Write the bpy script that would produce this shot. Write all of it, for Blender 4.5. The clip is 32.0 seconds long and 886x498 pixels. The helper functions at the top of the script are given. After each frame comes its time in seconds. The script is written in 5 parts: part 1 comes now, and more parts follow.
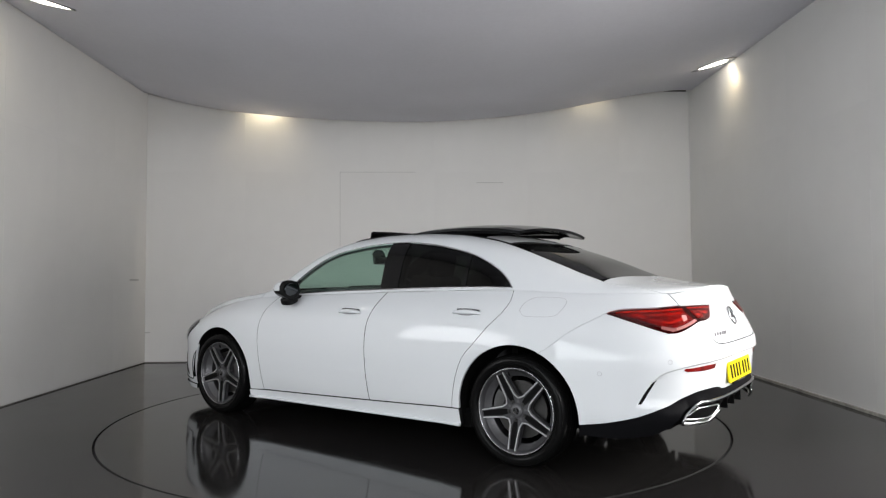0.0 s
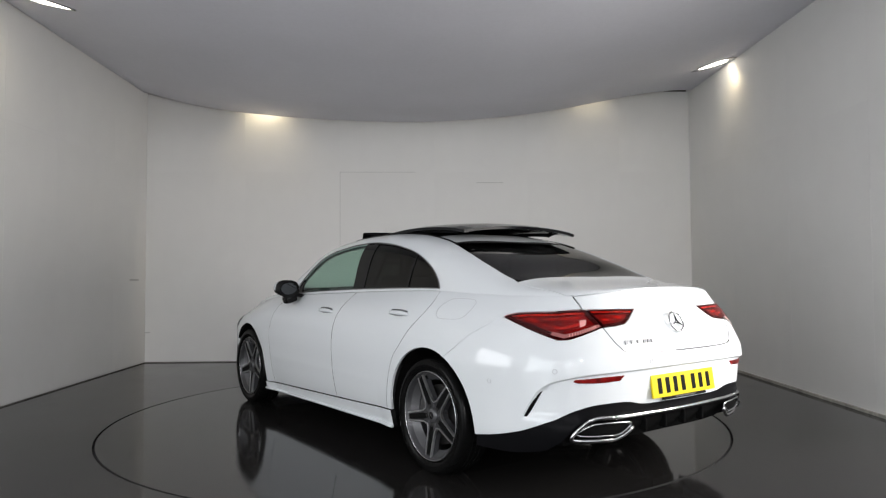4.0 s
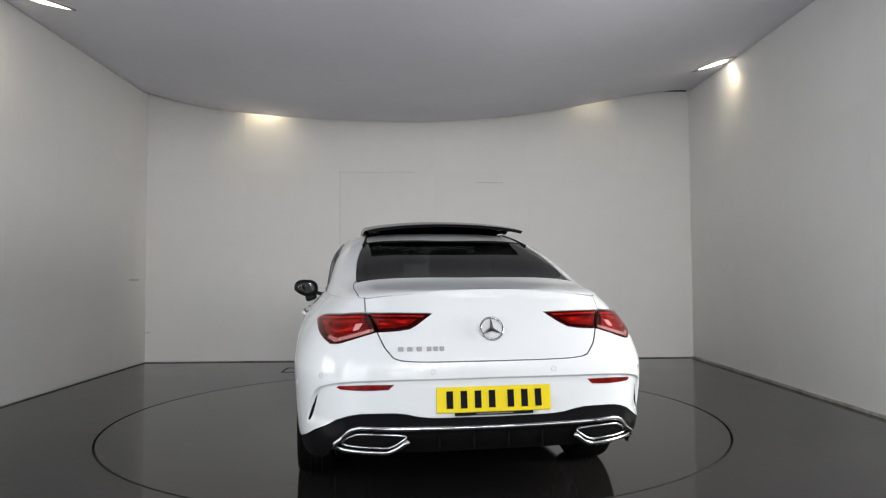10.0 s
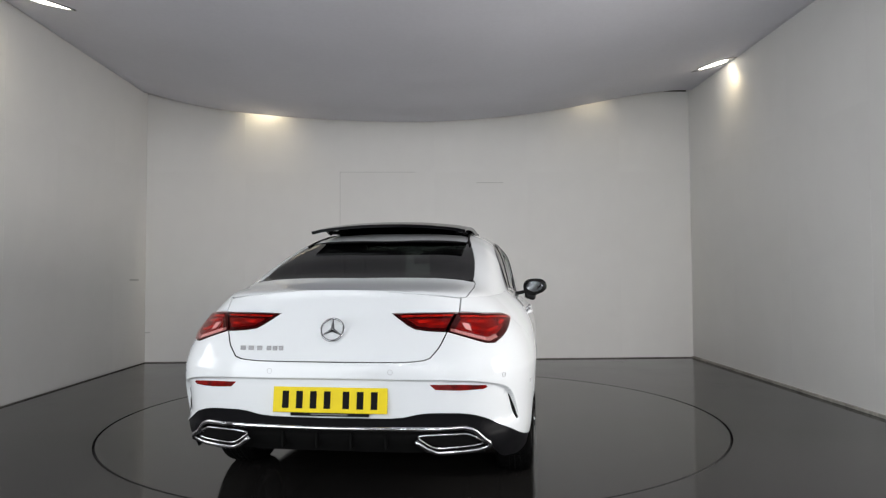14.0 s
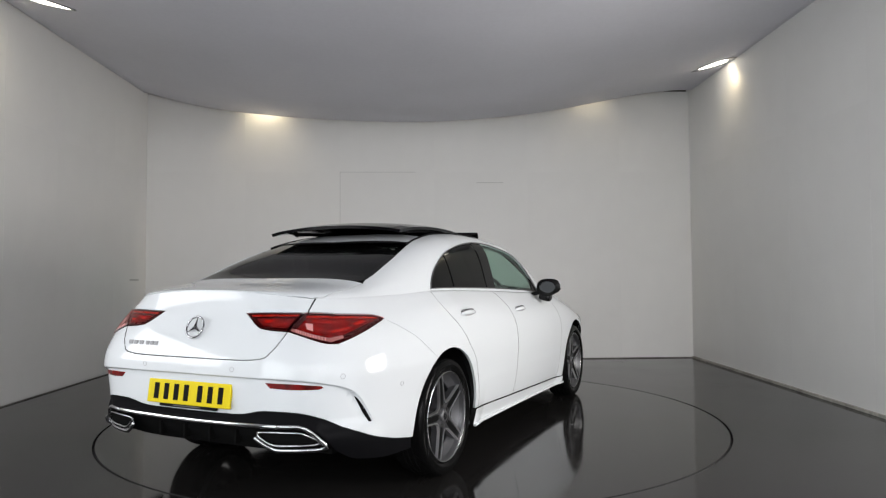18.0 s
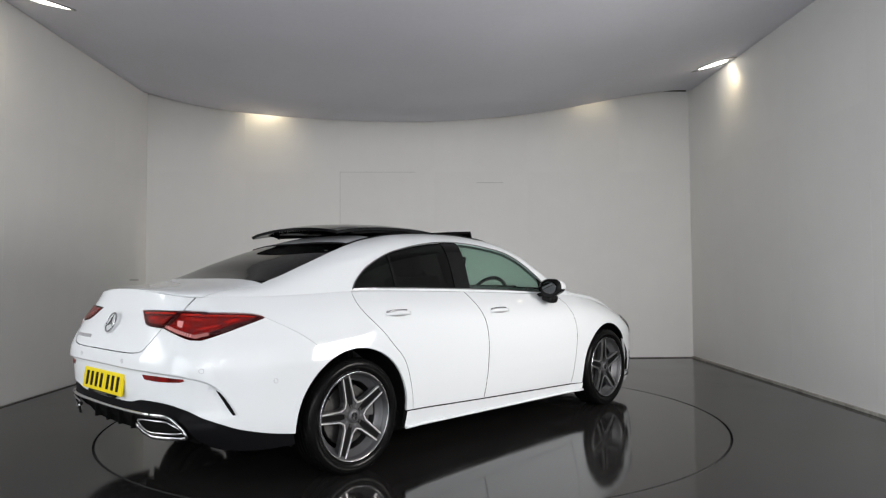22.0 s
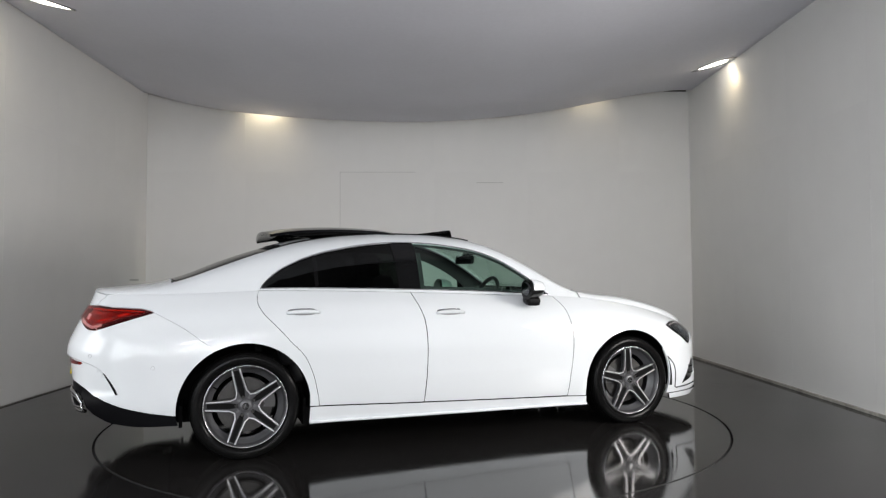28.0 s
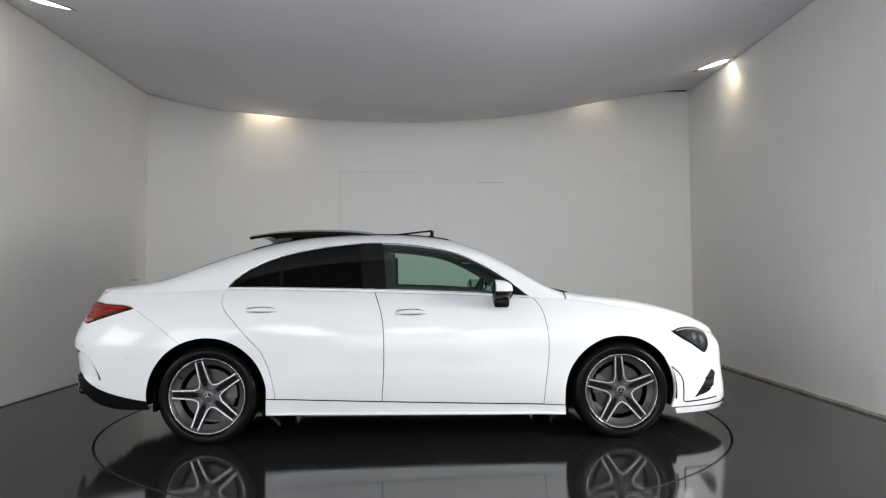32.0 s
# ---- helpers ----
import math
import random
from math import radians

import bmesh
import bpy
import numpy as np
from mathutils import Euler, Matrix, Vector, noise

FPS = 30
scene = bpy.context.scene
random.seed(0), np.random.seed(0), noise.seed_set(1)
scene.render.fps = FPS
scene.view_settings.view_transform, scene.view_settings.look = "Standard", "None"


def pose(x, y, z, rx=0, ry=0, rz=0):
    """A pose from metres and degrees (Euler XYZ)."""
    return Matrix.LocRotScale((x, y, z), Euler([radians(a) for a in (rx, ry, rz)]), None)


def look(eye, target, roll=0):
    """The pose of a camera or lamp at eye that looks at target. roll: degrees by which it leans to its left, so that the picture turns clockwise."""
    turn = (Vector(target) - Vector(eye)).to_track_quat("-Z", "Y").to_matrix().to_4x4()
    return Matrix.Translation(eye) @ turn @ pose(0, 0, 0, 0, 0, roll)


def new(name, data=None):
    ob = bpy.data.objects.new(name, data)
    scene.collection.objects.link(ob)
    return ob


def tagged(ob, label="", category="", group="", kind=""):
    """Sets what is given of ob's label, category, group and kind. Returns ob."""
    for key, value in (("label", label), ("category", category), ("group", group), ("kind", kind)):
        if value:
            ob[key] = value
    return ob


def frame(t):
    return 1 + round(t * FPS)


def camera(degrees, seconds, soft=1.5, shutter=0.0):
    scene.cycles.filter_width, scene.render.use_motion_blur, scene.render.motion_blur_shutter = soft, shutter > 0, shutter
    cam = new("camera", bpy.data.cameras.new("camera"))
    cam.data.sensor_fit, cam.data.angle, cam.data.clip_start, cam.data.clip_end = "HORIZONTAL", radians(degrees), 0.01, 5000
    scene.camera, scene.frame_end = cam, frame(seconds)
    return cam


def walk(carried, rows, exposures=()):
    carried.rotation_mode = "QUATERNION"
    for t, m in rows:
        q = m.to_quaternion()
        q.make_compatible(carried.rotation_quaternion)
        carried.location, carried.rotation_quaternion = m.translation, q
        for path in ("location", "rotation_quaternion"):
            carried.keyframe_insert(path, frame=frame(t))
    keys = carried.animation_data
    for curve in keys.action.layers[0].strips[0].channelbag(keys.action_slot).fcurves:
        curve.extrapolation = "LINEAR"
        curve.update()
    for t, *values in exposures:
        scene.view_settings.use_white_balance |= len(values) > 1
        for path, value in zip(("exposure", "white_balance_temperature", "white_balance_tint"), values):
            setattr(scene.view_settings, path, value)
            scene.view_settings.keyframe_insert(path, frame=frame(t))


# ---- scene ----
from mathutils.geometry import delaunay_2d_cdt

ROLL, PANEL_W = -0.287, 226
EYE, AIM = (0.0, -5.434, 1.089), (0.187, -0.441, 1.284)
cam = camera(65.97, 32.0, soft=1.25)
VIEW = look(EYE, AIM, ROLL)
walk(cam, [(0.0, VIEW), (32.0, VIEW)])

# ---- light ----
world = bpy.data.worlds.new("world")
scene.world = world
world.use_nodes = True
world.node_tree.nodes["Background"].inputs[0].default_value = (0.75, 0.83, 1.0, 1)
world.node_tree.nodes["Background"].inputs[1].default_value = 0.009
scene.view_settings.exposure = -0.05


def area_lamp(name, m, sx, sy, watts, colour=(0.988, 0.98, 0.998), spread=180):
    d = bpy.data.lights.new(name, "AREA")
    d.shape, d.size, d.size_y, d.energy, d.color, d.spread = "RECTANGLE", sx, sy, watts, colour, radians(spread)
    ob = new(name, d)
    ob.matrix_world = m
    return ob


# ---- materials ----
def material(name, colour, rough=0.5, metal=0.0, coat=0.0, grain=0.0, grain_scale=40.0, stain=0.0, stain_scale=2.0, bump=0.0, spec=0.5, rough_var=0.0):
    m = bpy.data.materials.new(name)
    m.use_nodes = True
    nt = m.node_tree
    b = nt.nodes["Principled BSDF"]
    b.inputs["Base Color"].default_value = (*colour, 1)
    b.inputs["Roughness"].default_value = rough
    b.inputs["Metallic"].default_value = metal
    b.inputs["Coat Weight"].default_value = coat
    b.inputs["Coat Roughness"].default_value = 0.03
    b.inputs["Specular IOR Level"].default_value = spec
    if grain or stain or bump or rough_var:
        tc = nt.nodes.new("ShaderNodeTexCoord")
        def tex(scale, detail=4):
            n = nt.nodes.new("ShaderNodeTexNoise")
            n.inputs["Scale"].default_value = scale
            n.inputs["Detail"].default_value = detail
            nt.links.new(tc.outputs["Object"], n.inputs["Vector"])
            return n
        last = None
        for amount, scale in ((grain, grain_scale), (stain, stain_scale)):
            if not amount:
                continue
            mix = nt.nodes.new("ShaderNodeMix")
            mix.data_type = "RGBA"
            mix.blend_type = "MULTIPLY"
            mix.inputs["Factor"].default_value = 1.0
            ramp = nt.nodes.new("ShaderNodeMapRange")
            ramp.inputs[1].default_value, ramp.inputs[2].default_value = 0.3, 0.7
            ramp.inputs[3].default_value, ramp.inputs[4].default_value = 1 - amount, 1.0
            nt.links.new(tex(scale).outputs[0], ramp.inputs[0])
            if last is None:
                mix.inputs[6].default_value = (*colour, 1)
            else:
                nt.links.new(last, mix.inputs[6])
            nt.links.new(ramp.outputs[0], mix.inputs[7])
            last = mix.outputs[2]
        if last is not None:
            nt.links.new(last, b.inputs["Base Color"])
        if rough_var:
            ramp = nt.nodes.new("ShaderNodeMapRange")
            ramp.inputs[1].default_value, ramp.inputs[2].default_value = 0.3, 0.7
            ramp.inputs[3].default_value, ramp.inputs[4].default_value = rough - rough_var, rough + rough_var
            nt.links.new(tex(stain_scale * 1.7).outputs[0], ramp.inputs[0])
            nt.links.new(ramp.outputs[0], b.inputs["Roughness"])
        if bump:
            bn = nt.nodes.new("ShaderNodeBump")
            bn.inputs["Strength"].default_value = bump
            bn.inputs["Distance"].default_value = 0.004
            nt.links.new(tex(grain_scale).outputs[0], bn.inputs["Height"])
            nt.links.new(bn.outputs[0], b.inputs["Normal"])
    return m


def glass(name, tint, rough=0.0, base=0.045):
    """A thin tinted pane: it lets tinted light straight through and mirrors by its angle."""
    m = bpy.data.materials.new(name)
    m.use_nodes = True
    nt = m.node_tree
    nt.nodes.remove(nt.nodes["Principled BSDF"])
    out = nt.nodes["Material Output"]
    t, g = nt.nodes.new("ShaderNodeBsdfTransparent"), nt.nodes.new("ShaderNodeBsdfGlossy")
    t.inputs[0].default_value = (*tint, 1)
    g.inputs["Roughness"].default_value = rough
    lw, mix = nt.nodes.new("ShaderNodeLayerWeight"), nt.nodes.new("ShaderNodeMixShader")
    lw.inputs[0].default_value = 0.5
    p, k = nt.nodes.new("ShaderNodeMath"), nt.nodes.new("ShaderNodeMath")
    p.operation, k.operation = "POWER", "MULTIPLY_ADD"
    p.inputs[1].default_value, k.inputs[1].default_value, k.inputs[2].default_value = 4.5, 0.9, base
    for a, b in ((lw.outputs["Facing"], p.inputs[0]), (p.outputs[0], k.inputs[0]), (k.outputs[0], mix.inputs[0]), (t.outputs[0], mix.inputs[1]), (g.outputs[0], mix.inputs[2]), (mix.outputs[0], out.inputs[0])):
        nt.links.new(a, b)
    return m


def glow(name, colour, strength):
    m = bpy.data.materials.new(name)
    m.use_nodes = True
    b = m.node_tree.nodes["Principled BSDF"]
    b.inputs["Base Color"].default_value = (*colour, 1)
    b.inputs["Emission Color"].default_value = (*colour, 1)
    b.inputs["Emission Strength"].default_value = strength
    return m


WALL = material("wall_paint", (0.855, 0.845, 0.82), 0.55, grain=0.02, grain_scale=4, stain=0.04, stain_scale=0.6, bump=0.03)
WALL_BACKING = material("joint_fill_and_glint", (0.70, 0.69, 0.67), 0.8, grain=0.1)
SCUFF = material("wall_scuff", (0.62, 0.61, 0.59), 0.7, grain=0.25, grain_scale=12)
CEILING = material("ceiling_paint", (0.79, 0.79, 0.85), 0.7, grain=0.03, grain_scale=25, stain=0.07, stain_scale=0.7)
FLOOR = material("floor_paint", (0.0185, 0.0175, 0.0175), 0.11, spec=0.24, grain=0.15, grain_scale=60, stain=0.25, stain_scale=1.3, rough_var=0.04)
TABLE = material("turntable_paint", (0.0165, 0.0155, 0.015), 0.085, spec=0.29, grain=0.12, grain_scale=60, stain=0.2, stain_scale=1.6, rough_var=0.025)
GROOVE = material("groove", (0.006, 0.006, 0.006), 0.8)
TRIM = material("trim_dusty", (0.58, 0.55, 0.50), 0.8, grain=0.35, grain_scale=25, stain=0.4, stain_scale=3)
PAINT = material("white_car_paint", (0.725, 0.75, 0.768), 0.6, spec=0.0, coat=1.0, grain=0.015, grain_scale=300)
BLACK = material("gloss_black", (0.008, 0.008, 0.009), 0.08, coat=0.6)
PLASTIC = material("black_plastic", (0.006, 0.006, 0.007), 0.5, spec=0.06, grain=0.2, grain_scale=200, bump=0.05)
DARK = material("shadow_black", (0.005, 0.005, 0.005), 0.9, spec=0.05)
EMBLEM = material("emblem_chrome", (0.42, 0.42, 0.43), 0.2, metal=1.0)
DARK_GLOSS = material("channel_black", (0.005, 0.005, 0.005), 0.5, spec=0.06)
# black for folded panel rims, standing in for shade in the gaps
GAP_SHADE = material("panel_gap_shade", (0.01, 0.01, 0.01), 0.8, spec=0.1)
CHROME = material("chrome", (0.78, 0.78, 0.79), 0.08, metal=1.0)
SATIN = material("satin_trim", (0.45, 0.45, 0.46), 0.25, metal=1.0)
WINDOW_TRIM = material("window_trim", (0.30, 0.30, 0.31), 0.25, metal=1.0)
ROOM_DARK = material("dark_wall", (0.16, 0.16, 0.165), 0.7, grain=0.1, grain_scale=20, stain=0.2, stain_scale=0.6)
HANDLE_SHADE = material("handle_shade", (0.30, 0.30, 0.31), 0.35, coat=0.5)
RUBBER = material("tyre_rubber", (0.005, 0.005, 0.005), 0.2, spec=0.08, grain=0.25, grain_scale=90, bump=0.1)
GUNMETAL = material("gunmetal", (0.065, 0.065, 0.069), 0.38, metal=0.5, coat=0.15)
MACHINED = material("machined_alloy", (0.66, 0.66, 0.67), 0.34, metal=1.0)
PILLAR = material("pillar_black", (0.006, 0.006, 0.0065), 0.03, spec=0.25)
SENSOR = material("sensor_grey", (0.42, 0.42, 0.44), 0.4)
RIM_GREY = material("rim_grey", (0.115, 0.115, 0.12), 0.42, metal=0.5)
MIRROR_BLACK = material("mirror_black", (0.008, 0.008, 0.008), 0.25, spec=0.15)
ROOF_GLASS = material("roof_glass_black", (0.006, 0.006, 0.007), 0.12, spec=0.22)
BADGE = material("badge_grey", (0.30, 0.30, 0.31), 0.4)
# pale colour for light caught on the edges of wall joints
JOINT_GLINT = material("joint_glint", (0.88, 0.87, 0.845), 0.5, grain=0.05)
FOOT_GAP = material("wall_foot_gap", (0.04, 0.038, 0.035), 0.9, spec=0.1)
FOOT = material("wall_foot", (0.30, 0.285, 0.265), 0.9, spec=0.1, grain=0.4, grain_scale=30, stain=0.5, stain_scale=3)
IRON = material("brake_iron", (0.07, 0.068, 0.066), 0.4, metal=0.9, grain=0.2, grain_scale=120)
CALIPER = material("caliper_grey", (0.10, 0.10, 0.10), 0.4, metal=0.5)
RED = material("lamp_red", (0.22, 0.004, 0.003), 0.25, spec=0.3, grain=0.75, grain_scale=28)
RED_DARK = material("lamp_deep_red", (0.028, 0.0015, 0.002), 0.08, spec=0.4)
LENS_RED = glass("lamp_cover", (0.95, 0.50, 0.48), base=0.035)
COVER = glass("clear_cover", (0.90, 0.92, 0.93), base=0.03)
RED_BRIGHT = material("lamp_bright_red", (0.60, 0.02, 0.008), 0.2, spec=0.4, grain=0.8, grain_scale=22)
LAMP_CLEAR = material("lamp_silver", (0.60, 0.53, 0.53), 0.25, metal=0.5)
LAMP_WHITE = material("lamp_rib_and_glint", (0.75, 0.72, 0.72), 0.15)
LAMP_GREY = material("headlamp_inside", (0.012, 0.013, 0.015), 0.3)
LAMP_LENS = material("projector_lens", (0.16, 0.17, 0.19), 0.12, metal=0.5)
YELLOW = material("plate_yellow", (0.74, 0.58, 0.006), 0.4, spec=0.2, grain=0.03)
INK = material("plate_ink", (0.005, 0.005, 0.005), 0.6, spec=0.08)
LEATHER = material("black_leather", (0.03, 0.03, 0.031), 0.5, grain=0.2, grain_scale=80, bump=0.15)
FABRIC = material("headliner", (0.05, 0.05, 0.052), 0.9, grain=0.15, grain_scale=150)
TINT = glass("privacy_glass", (0.014, 0.016, 0.014), base=0.032)
CLEAR = glass("green_glass", (0.66, 0.82, 0.75))
REAR = glass("rear_privacy_glass", (0.055, 0.056, 0.056), base=0.032)
MIRROR = material("mirror_glass", (0.10, 0.105, 0.11), 0.01, metal=1.0)
# glow of the unseen sheets added behind the openings
FILL_GLOW = glow("fill_glow", (0.85, 0.92, 1.0), 0.38)
STRIP = glow("strip_lamp", (0.96, 0.98, 1.0), 16.0)
LENS = glow("lamp_lens", (1.0, 0.93, 0.80), 9.0)


# ---- mesh tools ----
def link(name, me, mat, parent=None, label="", smooth=False):
    me.materials.append(mat)
    if smooth:
        me.shade_smooth()
    ob = new(name, me)
    if parent:
        ob.parent = parent
    if label:
        ob["label"] = label
    return ob


def part(name, bm, mat, parent=None, label="", smooth=False):
    """Links a bmesh as one mesh object under a thing or a part."""
    me = bpy.data.meshes.new(name)
    bm.to_mesh(me)
    bm.free()
    return link(name, me, mat, parent, label, smooth)


def add_box(bm, c, s, m=None, bevel=0.0):
    r = bmesh.ops.create_cube(bm, size=1, matrix=Matrix.Translation(c) @ (m or Matrix()) @ Matrix.Diagonal((*s, 1)))
    if bevel:
        es = list({e for v in r["verts"] for e in v.link_edges})
        bmesh.ops.bevel(bm, geom=es, offset=bevel, segments=2, affect="EDGES", profile=0.6)
    return bm


def box(c, s, m=None, bevel=0.0):
    return add_box(bmesh.new(), c, s, m, bevel)


def lathe(profile, n=48, axis="Y", close=False):
    """Turns (radius, offset) pairs round an axis."""
    bm = bmesh.new()
    rings = []
    for r, h in profile:
        ring = []
        for i in range(n):
            a = 2 * math.pi * i / n
            p = (r * math.cos(a), h, r * math.sin(a)) if axis == "Y" else (r * math.cos(a), r * math.sin(a), h)
            ring.append(bm.verts.new(p))
        rings.append(ring)
    pairs = list(zip(rings, rings[1:])) + ([(rings[-1], rings[0])] if close else [])
    for a, b in pairs:
        for i in range(n):
            bm.faces.new((a[i], a[(i + 1) % n], b[(i + 1) % n], b[i]))
    bmesh.ops.recalc_face_normals(bm, faces=bm.faces)
    return bm


def prism(poly, lo, hi, m=None, axis="z"):
    """A solid from a 2D outline between two heights."""
    bm = bmesh.new()
    def at(p, h):
        v = Vector((p[0], p[1], h)) if axis == "z" else Vector((p[0], h, p[1]))
        return m @ v if m else v
    a, b = [bm.verts.new(at(p, lo)) for p in poly], [bm.verts.new(at(p, hi)) for p in poly]
    n = len(poly)
    bm.faces.new(a), bm.faces.new(b)
    for i in range(n):
        bm.faces.new((a[i], a[(i + 1) % n], b[(i + 1) % n], b[i]))
    bmesh.ops.recalc_face_normals(bm, faces=bm.faces)
    return bm


def tube(points, r, closed=False, n=6, flat=1.0):
    """A rod along points; flat squeezes it along its second axis."""
    bm = bmesh.new()
    pts = [Vector(p) for p in points]
    # the frame turns about the axis in which the line spreads least
    span = [max(p[k] for p in pts) - min(p[k] for p in pts) for k in range(3)]
    ref = Vector([1.0 if k == min((1, 0, 2), key=lambda q: span[q]) else 0.001 for k in range(3)])
    rings = []
    for i, p in enumerate(pts):
        a = pts[i - 1] if i or closed else p
        b = pts[(i + 1) % len(pts)] if i + 1 < len(pts) or closed else p
        d = (b - a).normalized()
        u = d.cross(ref).normalized()
        w = d.cross(u).normalized()
        rings.append([bm.verts.new(p + r * (math.cos(t) * u + flat * math.sin(t) * w)) for t in (2 * math.pi * k / n for k in range(n))])
    pairs = list(zip(rings, rings[1:])) + ([(rings[-1], rings[0])] if closed else [])
    for a, b in pairs:
        for k in range(n):
            bm.faces.new((a[k], a[(k + 1) % n], b[(k + 1) % n], b[k]))
    if not closed:
        bm.faces.new(rings[0]), bm.faces.new(rings[-1])
    bmesh.ops.recalc_face_normals(bm, faces=bm.faces)
    return bm


def curve(pts, step=0.03):
    """Points along a smooth line through pts (Catmull-Rom), ends included."""
    p = [np.array(q, float) for q in pts]
    if len(p) < 3:
        n = max(1, int(np.linalg.norm(p[1] - p[0]) / step))
        return [tuple(p[0] + (p[1] - p[0]) * i / n) for i in range(n + 1)]
    p = [2 * p[0] - p[1], *p, 2 * p[-1] - p[-2]]
    out = []
    for a, b, c, d in zip(p, p[1:], p[2:], p[3:]):
        n = max(1, int(np.linalg.norm(c - b) / step))
        for i in range(n):
            t = i / n
            out.append(tuple(0.5 * (2 * b + (c - a) * t + (2 * a - 5 * b + 4 * c - d) * t * t + (3 * b - a - 3 * c + d) * t ** 3)))
    out.append(tuple(p[-2]))
    return out


def outline(*lines):
    """Joins lines into one closed outline, without doubled points."""
    out = []
    for line in lines:
        for q in line:
            if not out or math.dist(q, out[-1]) > 2e-4:
                out.append(tuple(q))
    while math.dist(out[0], out[-1]) < 2e-4:
        out.pop()
    return out


def signed_area(p):
    return sum(a[0] * b[1] - b[0] * a[1] for a, b in zip(p, p[1:] + p[:1])) / 2


def inset(poly, d):
    if signed_area(poly) < 0:
        poly = poly[::-1]
    if not d:
        return poly
    out, n = [], len(poly)
    for i in range(n):
        a, b, c = np.array(poly[i - 1]), np.array(poly[i]), np.array(poly[(i + 1) % n])
        u, v = (b - a) / (np.linalg.norm(b - a) + 1e-12), (c - b) / (np.linalg.norm(c - b) + 1e-12)
        k = np.array([-u[1] - v[1], u[0] + v[0]])
        k = k / (np.linalg.norm(k) + 1e-9)
        cosine = max(0.45, float(np.dot(k, [-u[1], u[0]])))
        out.append(tuple(b + k * d / cosine))
    return out


def inside(poly, xs, ys):
    """Which of the points lie in the outline."""
    p = np.array(poly)
    q = np.roll(p, -1, axis=0)
    hit = np.zeros(len(xs), bool)
    for (ax, ay), (bx, by) in zip(p, q):
        if ay != by:
            c = (ay > ys) != (by > ys)
            hit ^= c & (xs < (bx - ax) * (ys - ay) / (by - ay) + ax)
    return hit


def fill(poly, holes=(), grid=0.05, extra=()):
    """Triangles over a 2D outline with holes, and its border lines."""
    loops = [poly, *holes]
    pts, edges = [], []
    for lp in loops:
        k = len(pts)
        pts += lp
        edges += [(k + i, k + (i + 1) % len(lp)) for i in range(len(lp))]
    border = len(pts)
    a = np.array(poly)
    lo, hi = a.min(0), a.max(0)
    gx, gy = np.arange(lo[0] + grid / 2, hi[0], grid), np.arange(lo[1] + grid / 2, hi[1], grid)
    if len(gx) and len(gy):
        X, Y = np.meshgrid(gx, gy)
        X, Y = X.ravel() + 0.002 * np.sin(9 * Y.ravel()), Y.ravel()
        keep = inside(poly, X, Y)
        for h in holes:
            keep &= ~inside(h, X, Y)
        ring = np.array(pts)
        cand = np.stack([X[keep], Y[keep]], 1)
        if len(cand):
            near = np.min(np.linalg.norm(cand[:, None, :] - ring[None, :, :], axis=2), axis=1)
            pts = pts + [tuple(c) for c in cand[near > grid * 0.4]]
    if len(extra):
        a = np.array(extra)
        pts = pts + [tuple(c) for c in a[inside(poly, a[:, 0], a[:, 1])]]
    v, e, f, *_ = delaunay_2d_cdt([Vector(p) for p in pts], edges, [], 0, 1e-6)
    v = np.array([tuple(p) for p in v])
    f = np.array([t for t in f if len(t) == 3])
    c = v[f].mean(1)
    keep = inside(poly, c[:, 0], c[:, 1])
    for h in holes:
        keep &= ~inside(h, c[:, 0], c[:, 1])
    return v, f[keep]


